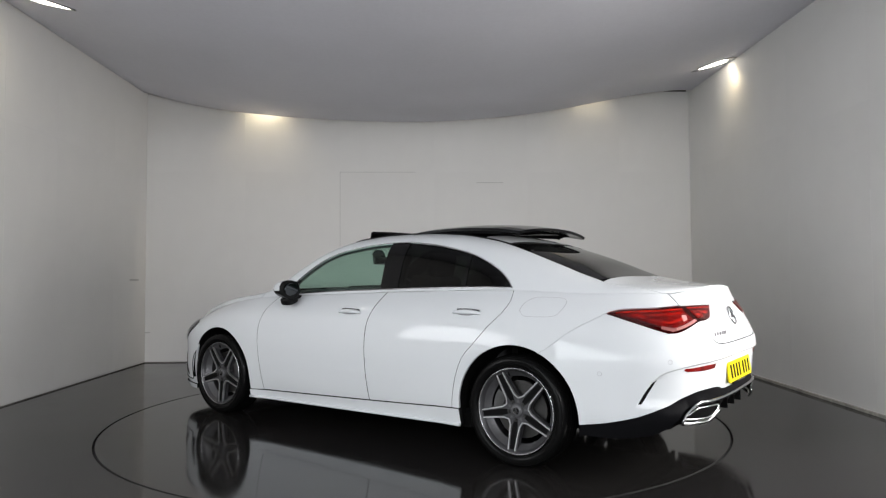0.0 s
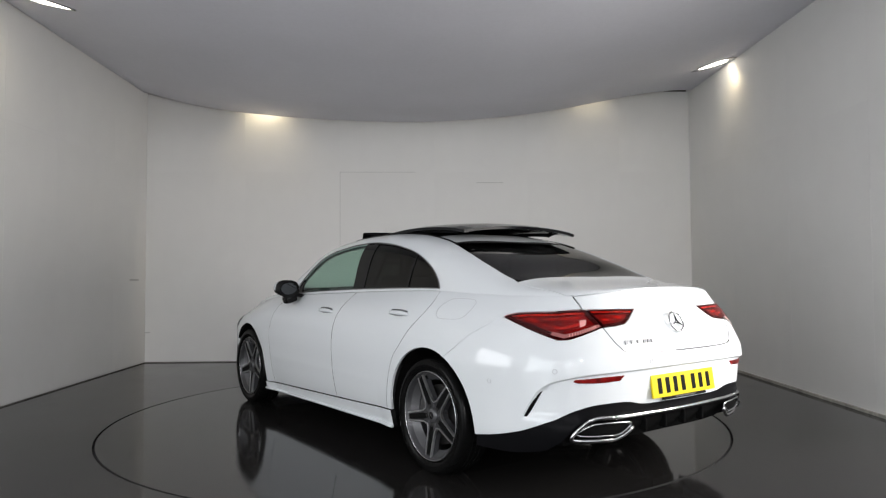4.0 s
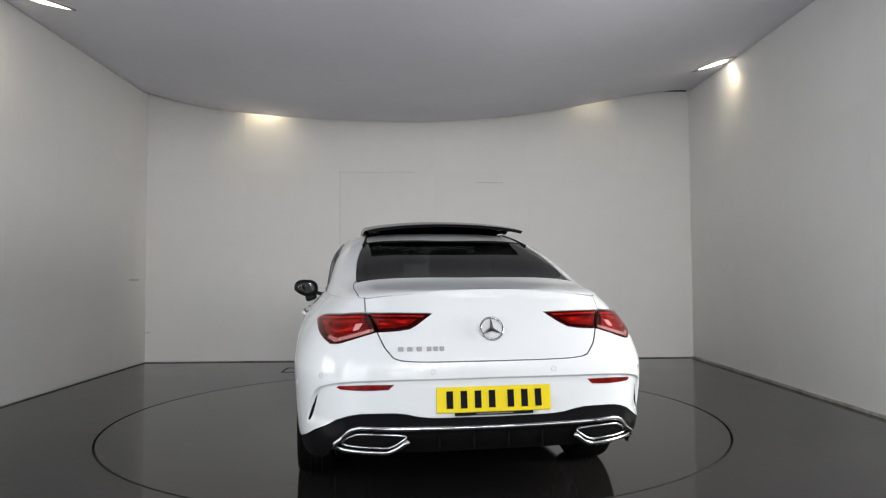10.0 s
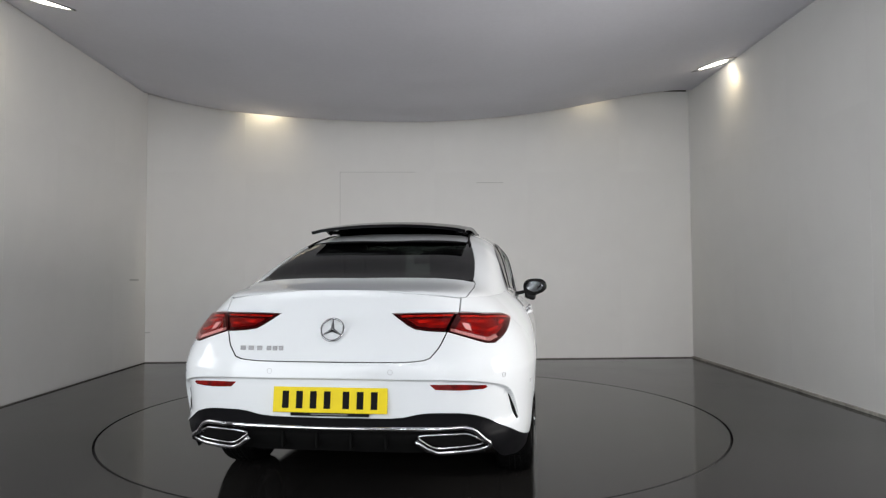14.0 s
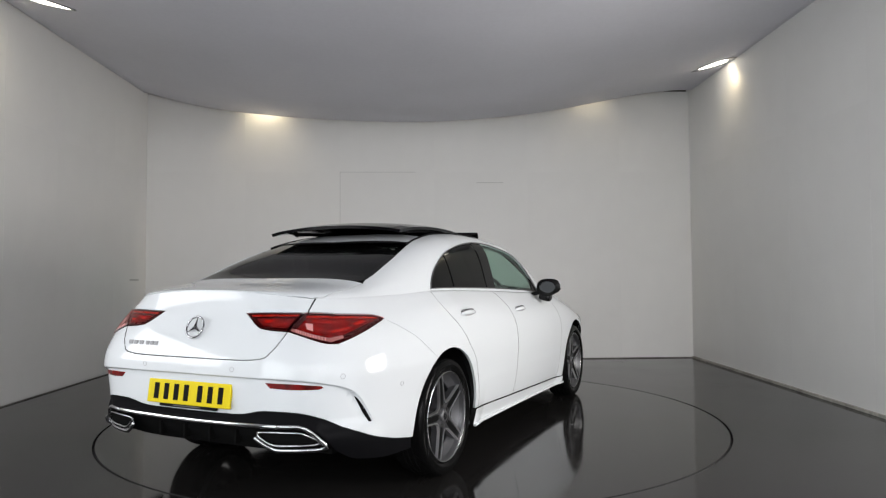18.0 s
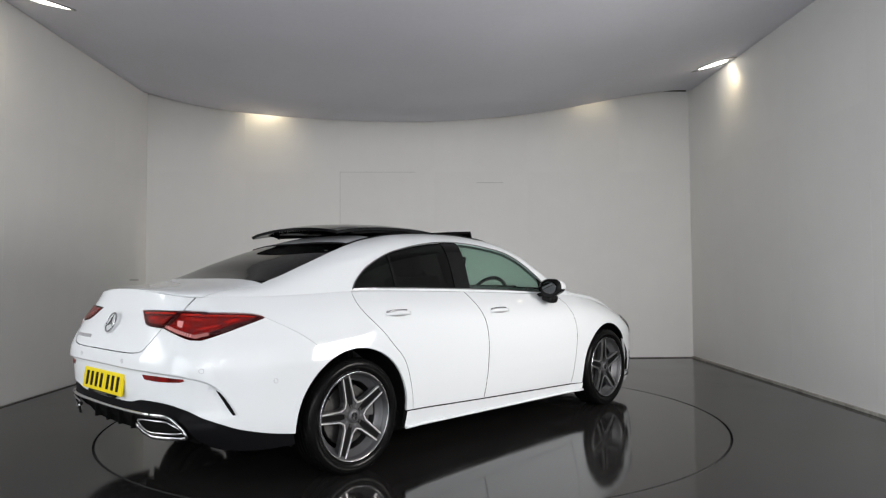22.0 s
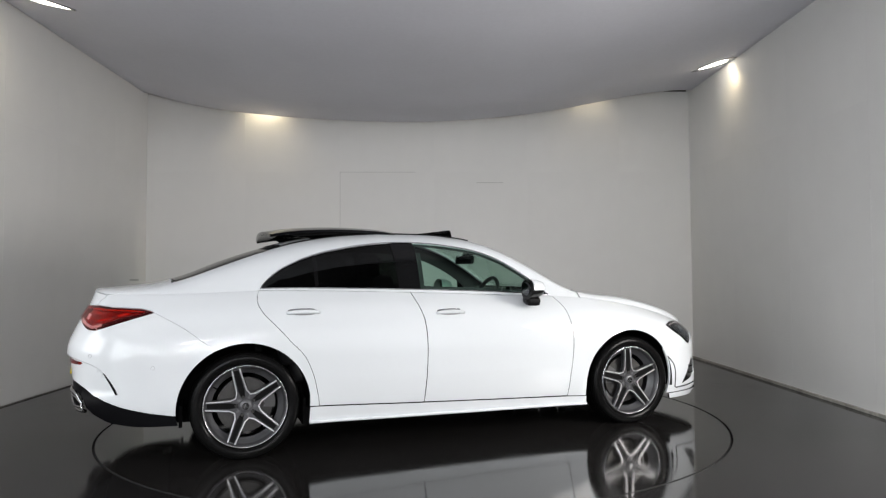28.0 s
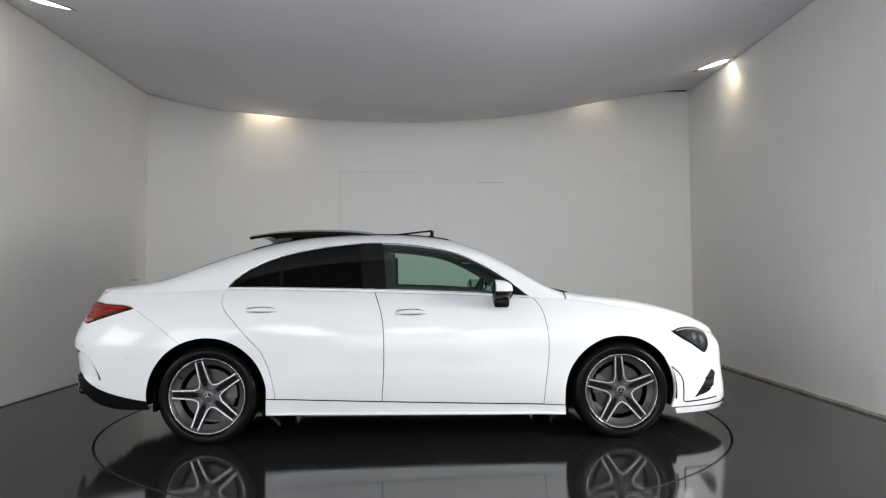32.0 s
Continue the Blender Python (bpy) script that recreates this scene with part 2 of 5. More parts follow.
def skin(name, poly, surf, mat, parent=None, label="", holes=(), grid=0.05, gap=0.0, lift=0.0, flange=0.015, flip=False, extra=(), shade_gaps=True):
    """A panel of the car: a 2D outline laid on a surface, its rim folded inwards."""
    poly = inset(list(poly), gap)
    holes = [inset(list(h), 0) for h in holes]
    v, f = fill(poly, holes, grid, extra)
    if flip:
        v = v * np.array([1, -1]) if flip == "b" else v * np.array([-1, 1])
        f = f[:, ::-1]
    e = 1e-3
    co, no = [], []
    for a, b in v:
        p = np.array(surf(a, b))
        n = np.cross(np.array(surf(a + e, b)) - np.array(surf(a - e, b)), np.array(surf(a, b + e)) - np.array(surf(a, b - e)))
        n = n / (np.linalg.norm(n) + 1e-12)
        co.append(p), no.append(n)
    co, no = np.array(co), np.array(no)
    # outward: away from the car's long axis
    out = np.einsum("ij,ij->i", no, co - np.array([0, 0, 0.55]) * 1.0 - co * np.array([0.35, 0, 0]))
    if (out < 0).sum() > len(out) / 2:
        no, f = -no, f
    co = co + lift * no
    t = f[len(f) // 2]
    fn = np.cross(co[t[1]] - co[t[0]], co[t[2]] - co[t[0]])
    if np.dot(fn, no[t[0]]) < 0:
        f = f[:, ::-1]
    verts, normals, faces = [tuple(p) for p in co], [tuple(n) for n in no], [tuple(int(i) for i in t) for t in f]
    if flange:
        count = {}
        for t in faces:
            for i in range(3):
                k = (t[i], t[(i + 1) % 3])
                count[tuple(sorted(k))] = count.get(tuple(sorted(k)), 0) + 1
        rim = [(t[i], t[(i + 1) % 3]) for t in faces for i in range(3) if count[tuple(sorted((t[i], t[(i + 1) % 3])))] == 1]
        up, down = {}, {}
        for a, b in rim:
            for i in (a, b):
                if i not in up:
                    up[i] = len(verts)
                    verts.append(tuple(co[i])), normals.append((0, 0, 0))
                    down[i] = len(verts)
                    verts.append(tuple(co[i] - flange * no[i])), normals.append((0, 0, 0))
            faces.append((up[b], up[a], down[a], down[b]))
    me = bpy.data.meshes.new(name)
    me.from_pydata(verts, [], faces)
    me.shade_smooth()
    me.normals_split_custom_set_from_vertices(normals)
    ob = link(name, me, mat, parent, label)
    # rims of white panels are coloured black to put shade into the shut lines
    if flange and shade_gaps and mat is PAINT:
        me.materials.append(GAP_SHADE)
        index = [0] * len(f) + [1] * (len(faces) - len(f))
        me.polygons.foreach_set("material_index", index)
    return ob


# ---- the room ----
X0, X1, Y0, Y1, HIGH = -3.468, 3.605, -19.0, 3.42, 3.9
RING = 2.281
SLOT = 3.30
FRONT, SIDE = -3.45, -1.5


def even(xs, ys):
    return lambda x: float(np.interp(x, xs, ys))


_CX = [-3.6, -3.2, -2.83, -2.4, -1.957, -1.5, -1.015, -0.5, -0.06, 0.5, 1.2, 1.8, 2.33, 2.75, 3.16, 3.7]
_CZ = [3.50, 3.365, 3.275, 3.21, 3.158, 3.124, 3.096, 3.078, 3.074, 3.092, 3.152, 3.235, 3.338, 3.425, 3.50, 3.52]


def ceiling_z(x):
    """The ceiling sags between the side walls."""
    return sum(even(_CX, _CZ)(x + d) for d in (-0.3, -0.15, 0, 0.15, 0.3)) / 5 - 0.006


RIGHT, LEFT = (lambda y: 3.605 + (y - 3.42) * 0.0255), (lambda y: -3.468 + (y - 3.42) * 0.0126)


def build_room():
    # floor with a round pit for the turntable
    circle = [((RING + 0.008) * math.cos(a), (RING + 0.008) * math.sin(a)) for a in np.linspace(0, 2 * math.pi, 160, endpoint=False)]
    rect = outline(curve([(X0 - 0.1, Y0 - 0.1), (X1 + 0.1, Y0 - 0.1)], 0.5), curve([(X1 + 0.1, Y0 - 0.1), (X1 + 0.1, Y1 + 0.1)], 0.5),
                   curve([(X1 + 0.1, Y1 + 0.1), (X0 - 0.1, Y1 + 0.1)], 0.5), curve([(X0 - 0.1, Y1 + 0.1), (X0 - 0.1, Y0 - 0.1)], 0.5))
    v, f = fill(rect, [circle], 0.6)
    bm = bmesh.new()
    vs = [bm.verts.new((a, b, 0)) for a, b in v]
    for t in f:
        bm.faces.new([vs[i] for i in t])
    bmesh.ops.recalc_face_normals(bm, faces=bm.faces)
    if sum(q.normal.z for q in bm.faces) < 0:
        bmesh.ops.reverse_faces(bm, faces=bm.faces)
    bmesh.ops.extrude_face_region(bm, geom=bm.faces[:])
    for q in vs:
        q.co.z = -0.12
    bmesh.ops.recalc_face_normals(bm, faces=bm.faces)
    tagged(part("floor", bm, FLOOR), "dark grey glossy painted floor of a photo booth", "floor", kind="structure")
    pit = lathe([(RING + 0.008, -0.12), (RING + 0.008, -0.05), (0.0, -0.05), (0.0, -0.12)], 96, "Z")
    tagged(part("turntable_pit", pit, GROOVE), "black gap round the sunk turntable", "pit", kind="structure")
    # a hatch outline in the floor behind the turntable
    bm = bmesh.new()
    for c, s in (((-1.55, 2.62, 0.001), (0.012, 0.36, 0.004)), ((-1.2, 2.80, 0.001), (0.71, 0.012, 0.004)), ((-1.25, 2.44, 0.001), (0.60, 0.012, 0.004))):
        add_box(bm, c, s)
    tagged(part("floor_hatch_joint", bm, GROOVE), "thin dark joint of a hatch in the floor", "hatch", kind="structure")

    walls = {}
    for name, c, s in (("wall_back", ((X0 + X1) / 2, Y1 + 0.1, HIGH / 2), (X1 - X0 + 0.4, 0.17, HIGH)), ("wall_left", (X0 - 0.1, (SIDE + Y1) / 2, HIGH / 2), (0.17, Y1 - SIDE, HIGH)),
                       ("wall_right", (X1 + 0.1, (SIDE + Y1) / 2, HIGH / 2), (0.17, Y1 - SIDE, HIGH)), ("wall_front", ((X0 + X1) / 2, Y0 - 0.1, 3.37), (X1 - X0 + 0.4, 0.17, 1.06))):
        if name == "wall_right":
            m = pose(RIGHT((SIDE + Y1) / 2) + 0.1, c[1], c[2], 0, 0, -math.degrees(math.atan(0.0255)))
        elif name == "wall_left":
            m = pose(LEFT((SIDE + Y1) / 2) - 0.1, c[1], c[2], 0, 0, -math.degrees(math.atan(0.0126)))
        else:
            m = Matrix.Translation(c)
        bm = box((0, 0, 0), s)
        bm.transform(m)
        walls[name] = tagged(part(name, bm, WALL_BACKING if name != "wall_front" else ROOM_DARK), "off-white boarded wall with faint joints", "wall", kind="structure")
    # nearer ends of the side walls, unseen, each with a window assumed for fill light
    for x in (LEFT(-2.5) - 0.1, RIGHT(-2.5) + 0.1):
        for y, w, z, h in ((-3.35, 0.2, HIGH / 2, HIGH), (-1.576, 0.148, HIGH / 2, HIGH), (-2.45, 1.6, 0.4, 0.8), (-2.45, 1.6, 2.95, 1.9)):
            tagged(part("wall_side", box((x, y, z), (0.17, w, h)), WALL), "off-white end of the side wall round an added window", "wall", kind="structure")
        frame = tagged(new("window"), "unseen window added in the side wall for fill light", "window", kind="structure")
        for y, w, z, h in ((-3.23, 0.04, 1.4, 1.2), (-1.67, 0.04, 1.4, 1.2), (-2.45, 1.52, 0.82, 0.04), (-2.45, 1.52, 1.98, 0.04)):
            part("window_frame", box((x, y, z), (0.05, w, h)), SATIN, frame)
        tagged(part("backdrop", box((x + math.copysign(0.9, x), -2.45, 1.5), (0.1, 3.0, 2.6)), FILL_GLOW), "pale glowing sheet outside the added window", "backdrop", kind="structure")
    # unseen entrance, added to hold a frontal fill light
    for x in (X0 + 0.05, X1 - 0.1):
        tagged(part("door_jamb", box((x, Y0 - 0.1, 1.42), (0.7, 0.17, 2.84)), ROOM_DARK), "dark jamb of the unseen entrance added for fill light", "wall", kind="structure")
    # unseen dark hall walls before the booth, wide openings added for fill light
    for x in (LEFT(-6.6) + 0.0, 3.36):
        for y, w, z, h in ((-13.9, 10.1, HIGH / 2, HIGH), (-3.9, 0.9, HIGH / 2, HIGH), (-6.6, 4.5, 3.4, 1.0)):
            tagged(part("wall_entrance", box((x, y, z), (0.3, w, h)), ROOM_DARK), "unseen dark grey hall wall beside an opening added for fill light", "wall", kind="structure")
    tagged(part("ceiling_edge", box(((X0 + X1) / 2, FRONT - 0.03, 3.52), (X1 - X0 + 0.2, 0.05, 0.8)), ROOM_DARK), "unseen dark fascia over the booth's opening", "fascia", kind="structure")
    tagged(part("backdrop", box((0, -24.0, 3.0), (26, 0.1, 12)), FILL_GLOW), "pale glowing sheet outside the added entrance", "backdrop", kind="structure")
    for x in (-6.5, 6.5):
        tagged(part("backdrop", box((x, -6.6, 2.0), (0.1, 12, 8)), FILL_GLOW), "pale glowing sheet outside the added side opening", "backdrop", kind="structure")
    # boards of 1.22 by 2.44 m with faint filled joints
    def board(w, h):
        me = bpy.data.meshes.new("board")
        bm = box((0, 0, 0), (w, 0.016, h))
        bmesh.ops.bevel(bm, geom=bm.edges[:], offset=0.0003, segments=1, affect="EDGES")
        bm.to_mesh(me)
        bm.free()
        me.materials.append(WALL)
        return me
    J = 0.0003
    def boards(wall, at, turn, start, stop, first):
        cuts = [start] + [c for c in np.arange(first, stop, 1.22) if c > start + 0.05] + [stop]
        cache = {}
        for a, b in zip(cuts, cuts[1:]):
            for lo, hi in ((0.012, 2.44), (2.44, HIGH)):
                key = (round(b - a, 3), lo)
                if key not in cache:
                    cache[key] = board(b - a - J, hi - lo - J)
                ob = new("board", cache[key])
                ob.parent = wall
                ob.matrix_world = at((a + b) / 2, (lo + hi) / 2) @ pose(0, 0, 0, 0, 0, turn)
    boards(walls["wall_back"], lambda u, z: pose(u, Y1 + 0.008, z), 0, X0, X1, -2.219)
    boards(walls["wall_left"], lambda u, z: pose(LEFT(u) - 0.008, u, z), 90 - 0.722, SIDE, Y1 - 0.001, 0.08 - 3.66)
    boards(walls["wall_right"], lambda u, z: pose(RIGHT(u) + 0.008, u, z), 90 - 1.461, SIDE, Y1 - 0.001, 0.93 - 4.88)
    # dusty strip along the foot of the walls
    for c, s, turn in ((((X0 + X1) / 2, Y1 - 0.004, 0.006), (X1 - X0, 0.007, 0.012), 0), ((LEFT(-0.02) + 0.005, -0.02, 0.0046), (0.007, 6.86, 0.009), -0.722), ((RIGHT(-0.02) - 0.009, -0.02, 0.013), (0.017, 6.86, 0.026), -1.461)):
        bm = box((0, 0, 0), s, bevel=0.003)
        bm.transform(pose(*c, 0, 0, turn))
        dusty = turn == -1.461
        tagged(part("baseboard", bm, TRIM if dusty else FOOT), "dusty narrow strip along the foot of the wall" if dusty else "thin grey dusty joint along the foot of the wall", "baseboard", kind="structure")
    # one joint that shows, pale lines painted for light on joint edges, scuffs and a dark strip for the gap under the
    # ceiling
    back, lft, rgt = walls["wall_back"], walls["wall_left"], walls["wall_right"]
    for wall, c, s, mat, name in ((back, (-0.999, Y1 - 0.0004, 1.72), (0.005, 0.002, 1.436), SCUFF, "panel_joint"), (back, (-0.51, Y1 - 0.0004, 2.438), (0.978, 0.002, 0.005), SCUFF, "panel_joint"),
                                  (back, (-3.435, Y1 - 0.0004, 0.384), (0.065, 0.002, 0.012), SCUFF, "scuff"), (back, (0.95, Y1 - 0.0004, 2.30), (0.35, 0.002, 0.006), SCUFF, "scuff"),
                                  (back, (3.42, Y1 - 0.004, ceiling_z(3.42) + 0.022), (0.30, 0.008, 0.016), FOOT_GAP, "ceiling_gap"),
                                  (lft, (LEFT(3.1) + 0.0004, 3.1, 1.055), (0.002, 0.30, 0.02), SCUFF, "scuff"), (lft, (LEFT(0.47) + 0.001, 0.47, 1.9), (0.001, 0.012, 2.6), JOINT_GLINT, "joint_fill_and_glint"),
                                  (rgt, (RIGHT(0.93) - 0.001, 0.93, 0.95), (0.001, 0.008, 1.5), JOINT_GLINT, "joint_fill_and_glint"), (rgt, (RIGHT(-0.29) - 0.001, -0.29, 1.0), (0.001, 0.008, 1.5), JOINT_GLINT, "joint_fill_and_glint")):
        part(name, box(c, s, None, 0.0002), mat, wall)
    # sagging ceiling
    bm = bmesh.new()
    xs = np.linspace(X0 - 0.02, X1 + 0.02, 49)
    lo = [[bm.verts.new((x, y, ceiling_z(x))) for x in xs] for y in (FRONT, -2.4, -1.2, 0, 1.2, 2.4, SLOT)]
    for a, b in zip(lo, lo[1:]):
        for i in range(len(xs) - 1):
            bm.faces.new((a[i], b[i], b[i + 1], a[i + 1]))
    r = bmesh.ops.extrude_face_region(bm, geom=bm.faces[:])
    for q in r["geom"]:
        if isinstance(q, bmesh.types.BMVert):
            q.co.z += 0.06
    bmesh.ops.recalc_face_normals(bm, faces=bm.faces)
    tagged(part("ceiling", bm, CEILING, smooth=True), "pale grey ceiling sagging in a smooth curve", "ceiling", kind="structure")
    tagged(part("roof_slab", box(((X0 + X1) / 2, (Y0 + Y1) / 2, HIGH + 0.05), (X1 - X0 + 0.5, Y1 - Y0 + 0.5, 0.1)), ROOM_DARK), "plain slab over the ceiling", "ceiling", kind="structure")


def downlight(x, y, wall, length):
    """A lamp at the ceiling's edge that washes the wall; with a length, its lens stands for the streak of light on the
    ceiling.
    """
    e = new("downlight")
    slot = length == 0
    z = ceiling_z(x) + (0.46 if slot else 0)
    slope = 0 if slot else math.degrees(math.atan((ceiling_z(x + 0.01) - ceiling_z(x - 0.01)) / 0.02))
    e.matrix_world = pose(x, y, z, 0, -slope, 0)
    k, turn = (1, 0) if slot else (length / 0.1, 122 if x > 0 else 8)
    for name, prof, mat, close in (("trim_ring", [(0.052, 0.012), (0.052, -0.004), (0.046, -0.006), (0.044, 0.012)], SATIN, True), ("lens", [(0.044, 0.0), (0.02, -0.003), (0.001, -0.004)], LENS, False)):
        bm = lathe(prof, 32, "Z", close)
        if not slot:
            # the long lamp narrows towards one end
            # the streak of light on the ceiling, shaped as a glowing tapering lens
            for v in bm.verts:
                v.co.y *= 0.55 + 1.75 * max(0.0, 0.5 - 0.5 * v.co.x / 0.052) ** 0.8
        bm.transform(pose(0, 0, 0, 0, 0, turn) @ Matrix.Diagonal((k, 1, 1, 1)))
        part(name, bm, mat, e, "glowing warm lens" if name == "lens" else "", smooth=True)
    if slot:
        part("bracket", box((0, 0.03, 0.03), (0.06, 0.05, 0.05), None, 0.004), SATIN, e)
    tagged(e, "small warm lamp tucked between ceiling and wall" if slot else "streak of lamp light on the ceiling shaped as a long glowing lens", "lamp", "lamps along the walls")
    d = bpy.data.lights.new("wall_washer", "SPOT")
    d.energy, d.color, d.spot_size, d.spot_blend, d.shadow_soft_size = ((50 if x < 0 else 15) if slot else (5.5 if x < 0 else 9)), (1.0, 0.84, 0.56), radians(95 if slot else 110), 1.0, 0.03
    ob = new("wall_washer", d)
    nx, ny = wall
    if slot:
        ob.matrix_world = look((x, y - 0.01, z - 0.02), (x, y + 0.03, z - 1.0))
    else:
        x, y = (3.44, 2.03) if x > 0 else (-3.36, 0.1)
        z = ceiling_z(x)
        ob.matrix_world = look((x, y, z - 0.03), (x + nx * 0.12, y + ny * 0.12, z - 0.6))


def light_panel(x, y, z, tilt, w, h, watts):
    """A ceiling light panel behind the camera."""
    e = new("light_panel")
    e.matrix_world = pose(x, y, z, tilt, 0, 0)
    bm = bmesh.new()
    for c, s in (((0, h / 2 + 0.02, 0), (w + 0.08, 0.04, 0.05)), ((0, -h / 2 - 0.02, 0), (w + 0.08, 0.04, 0.05)), ((w / 2 + 0.02, 0, 0), (0.04, h, 0.05)), ((-w / 2 - 0.02, 0, 0), (0.04, h, 0.05)), ((0, 0, 0.03), (w, h, 0.02))):
        add_box(bm, c, s)
    part("frame", bm, SATIN, e)
    part("diffuser", box((0, 0, -0.045), (w, h + 0.03, 0.09), None, 0.01), STRIP, e, "glowing white diffuser")
    for k in (-1, 1):
        part("hanger", box((k * w * 0.4, 0, (HIGH - z) / 2 + 0.02), (0.012, 0.012, HIGH - z)), SATIN, e)
    tagged(e, "long bright light panel with a metal frame", "lamp", "light panels")
    area_lamp("panel_light", pose(x, y, z - 0.096, tilt, 0, 0), w, h, watts)


build_room()
for lx, ly, wall, length in ((-1.96, 3.35, (0, 1), 0), (2.27, 3.35, (0, 1), 0), (3.42, 2.22, (1, 0), 0.6), (-2.98, 0.12, (-1, 0), 0.42)):
    downlight(lx, ly, wall, length)
# strip lamps over the hall before the booth
for lx, k in ((-2.2, 0.15), (0.1, 0.17), (2.3, 0.44)):
    for ly, far in ((-8.2, 1.0), (-10.2, 1.0), (-12.4, 3.0), (-14.8, 4.0), (-17.2, 4.0)):
        light_panel(lx, ly, 3.3, 0, 1.5, 0.10, PANEL_W * 0.78 * k * far)
# unseen fill lights in the added entrance, side openings and side windows
area_lamp("entrance_fill", pose(0.9, Y0 + 0.1, 1.5, 90, 0, 0), 5.0, 2.6, PANEL_W * 0.5)
area_lamp("side_fill", pose(3.19, -6.6, 1.5, 76, 0, 82), 4.3, 2.7, PANEL_W * 0.15)
area_lamp("side_fill", pose(LEFT(-6.6) + 0.17, -6.6, 1.5, 76, 0, -82), 4.3, 2.7, PANEL_W * 0.62, (0.93, 0.98, 1.0))
area_lamp("window_fill", pose(RIGHT(-2.45) + 0.10, -2.45, 1.4, 0, 0, -22) @ pose(0, 0, 0, 0, 60, 0), 1.1, 1.2, PANEL_W * 0.50, (1.0, 0.965, 0.93))
area_lamp("window_fill", pose(LEFT(-2.45) - 0.02, -2.45, 1.4, 0, -70, 0), 1.1, 1.5, PANEL_W * 0.115)


# ---- the turntable ----
def build_turntable():
    e = lathe([(0.0, -0.045), (RING - 0.008, -0.045), (RING - 0.008, -0.001), (RING - 0.009, 0.0), (0.6, 0.0), (0.0, 0.0)], 160, "Z")
    bmesh.ops.remove_doubles(e, verts=e.verts, dist=1e-5)
    disc = part("turntable", e, TABLE)
    part("edge_trim", lathe([(RING - 0.0075, -0.045), (RING - 0.0055, -0.044), (RING - 0.0055, -0.001), (RING - 0.0075, 0.0003)], 160, "Z", True), GROOVE, disc, "black rubber edge")
    part("bearing", lathe([(0.0, -0.049), (0.6, -0.049), (0.6, -0.046), (0.0, -0.046)], 48, "Z"), GROOVE, disc)
    return tagged(disc, "round glossy dark grey turntable flush with the floor", "turntable")


turntable = build_turntable()


# ---- the car: shape ----
def spl(xs, ys):
    """A smooth curve through the points (monotone cubic)."""
    xs, ys = np.array(xs, float), np.array(ys, float)
    h, d = np.diff(xs), np.diff(ys) / np.diff(xs)
    m = np.zeros(len(xs)); m[0], m[-1] = d[0], d[-1]
    for i in range(1, len(xs) - 1):
        m[i] = 0 if d[i - 1] * d[i] <= 0 else (h[i - 1] + h[i]) * 3 / ((2 * h[i] + h[i - 1]) / d[i - 1] + (h[i] + 2 * h[i - 1]) / d[i])
    def f(x):
        x = min(max(x, xs[0]), xs[-1])
        i = min(max(int(np.searchsorted(xs, x)) - 1, 0), len(xs) - 2)
        t = (x - xs[i]) / h[i]
        return float((1 + 2 * t) * (1 - t) ** 2 * ys[i] + t * (1 - t) ** 2 * h[i] * m[i] + t * t * (3 - 2 * t) * ys[i + 1] + t * t * (t - 1) * h[i] * m[i + 1])
    return f
# ---- the car's skin: x forward, z up, half widths ----
half_w = spl([.14, .20, .27, .34, .5, .62, .72, .80, .87, .92, .96, 1.0, 1.05], [.845, .862, .878, .888, .898, .904, .898, .882, .850, .814, .776, .735, .66])
tail_x = spl([.14, .25, .36, .44, .55, .62, .68, .74, .84, .92, .96, 1.0, 1.05], [2.20, 2.30, 2.372, 2.378, 2.387, 2.391, 2.388, 2.368, 2.322, 2.279, 2.264, 2.254, 2.25])
nose_x = spl([.14, .22, .3, .45, .55, .65, .72, .80, .9, 1.05], [2.26, 2.30, 2.29, 2.268, 2.262, 2.252, 2.22, 2.10, 1.84, 1.63])
haunch = spl([-2.4, -1.9, -1.4, -.7, 0, .7, 1.4, 1.9, 2.4], [0, .004, .012, .002, -.004, 0, .01, .004, 0])
belt_z = spl([-2.4, -2.2, -1.9, -1.6, -1.25, -.6, 0, .8, 1.0, 1.2, 1.4, 1.6, 1.8, 2.0, 2.2, 2.33], [.985, .985, .985, .99, 1.002, .988, .968, .935, .925, .902, .872, .832, .782, .72, .65, .60])
NT, NN, XT, XN = 4.6, 3.5, -1.0, .9
CREASE_Z = 0.455
def side_w(x, z):
    """Half width along the flank; the shoulder follows the belt line."""
    k = min(1., max(0., (z - .5) / max(.05, belt_z(x) - .5)))
    tuck = 0.028 * min(1., max(0., (-1.1 - x) / .7)) * min(1., max(0., (z - .66) / .2))
    fade = min(1., max(0., (0.95 - abs(x)) / .12))
    drop = max(0., CREASE_Z - z)
    scoop = 0.075 * fade * (drop - .012 if drop > .024 else drop * drop / .048)
    return half_w(z + (1.0 - belt_z(x)) * k) + haunch(x) - tuck - scoop
def plan(x, z):
    """Half width of the skin at x and height z."""
    w = side_w(x, z)
    if x < XT:
        r = (XT - x) / (tail_x(z) + XT); return w * max(0., 1 - r ** NT) ** (1 / NT)
    if x > XN:
        r = (x - XN) / (nose_x(z) - XN); return w * max(0., 1 - r ** NN) ** (1 / NN)
    return w
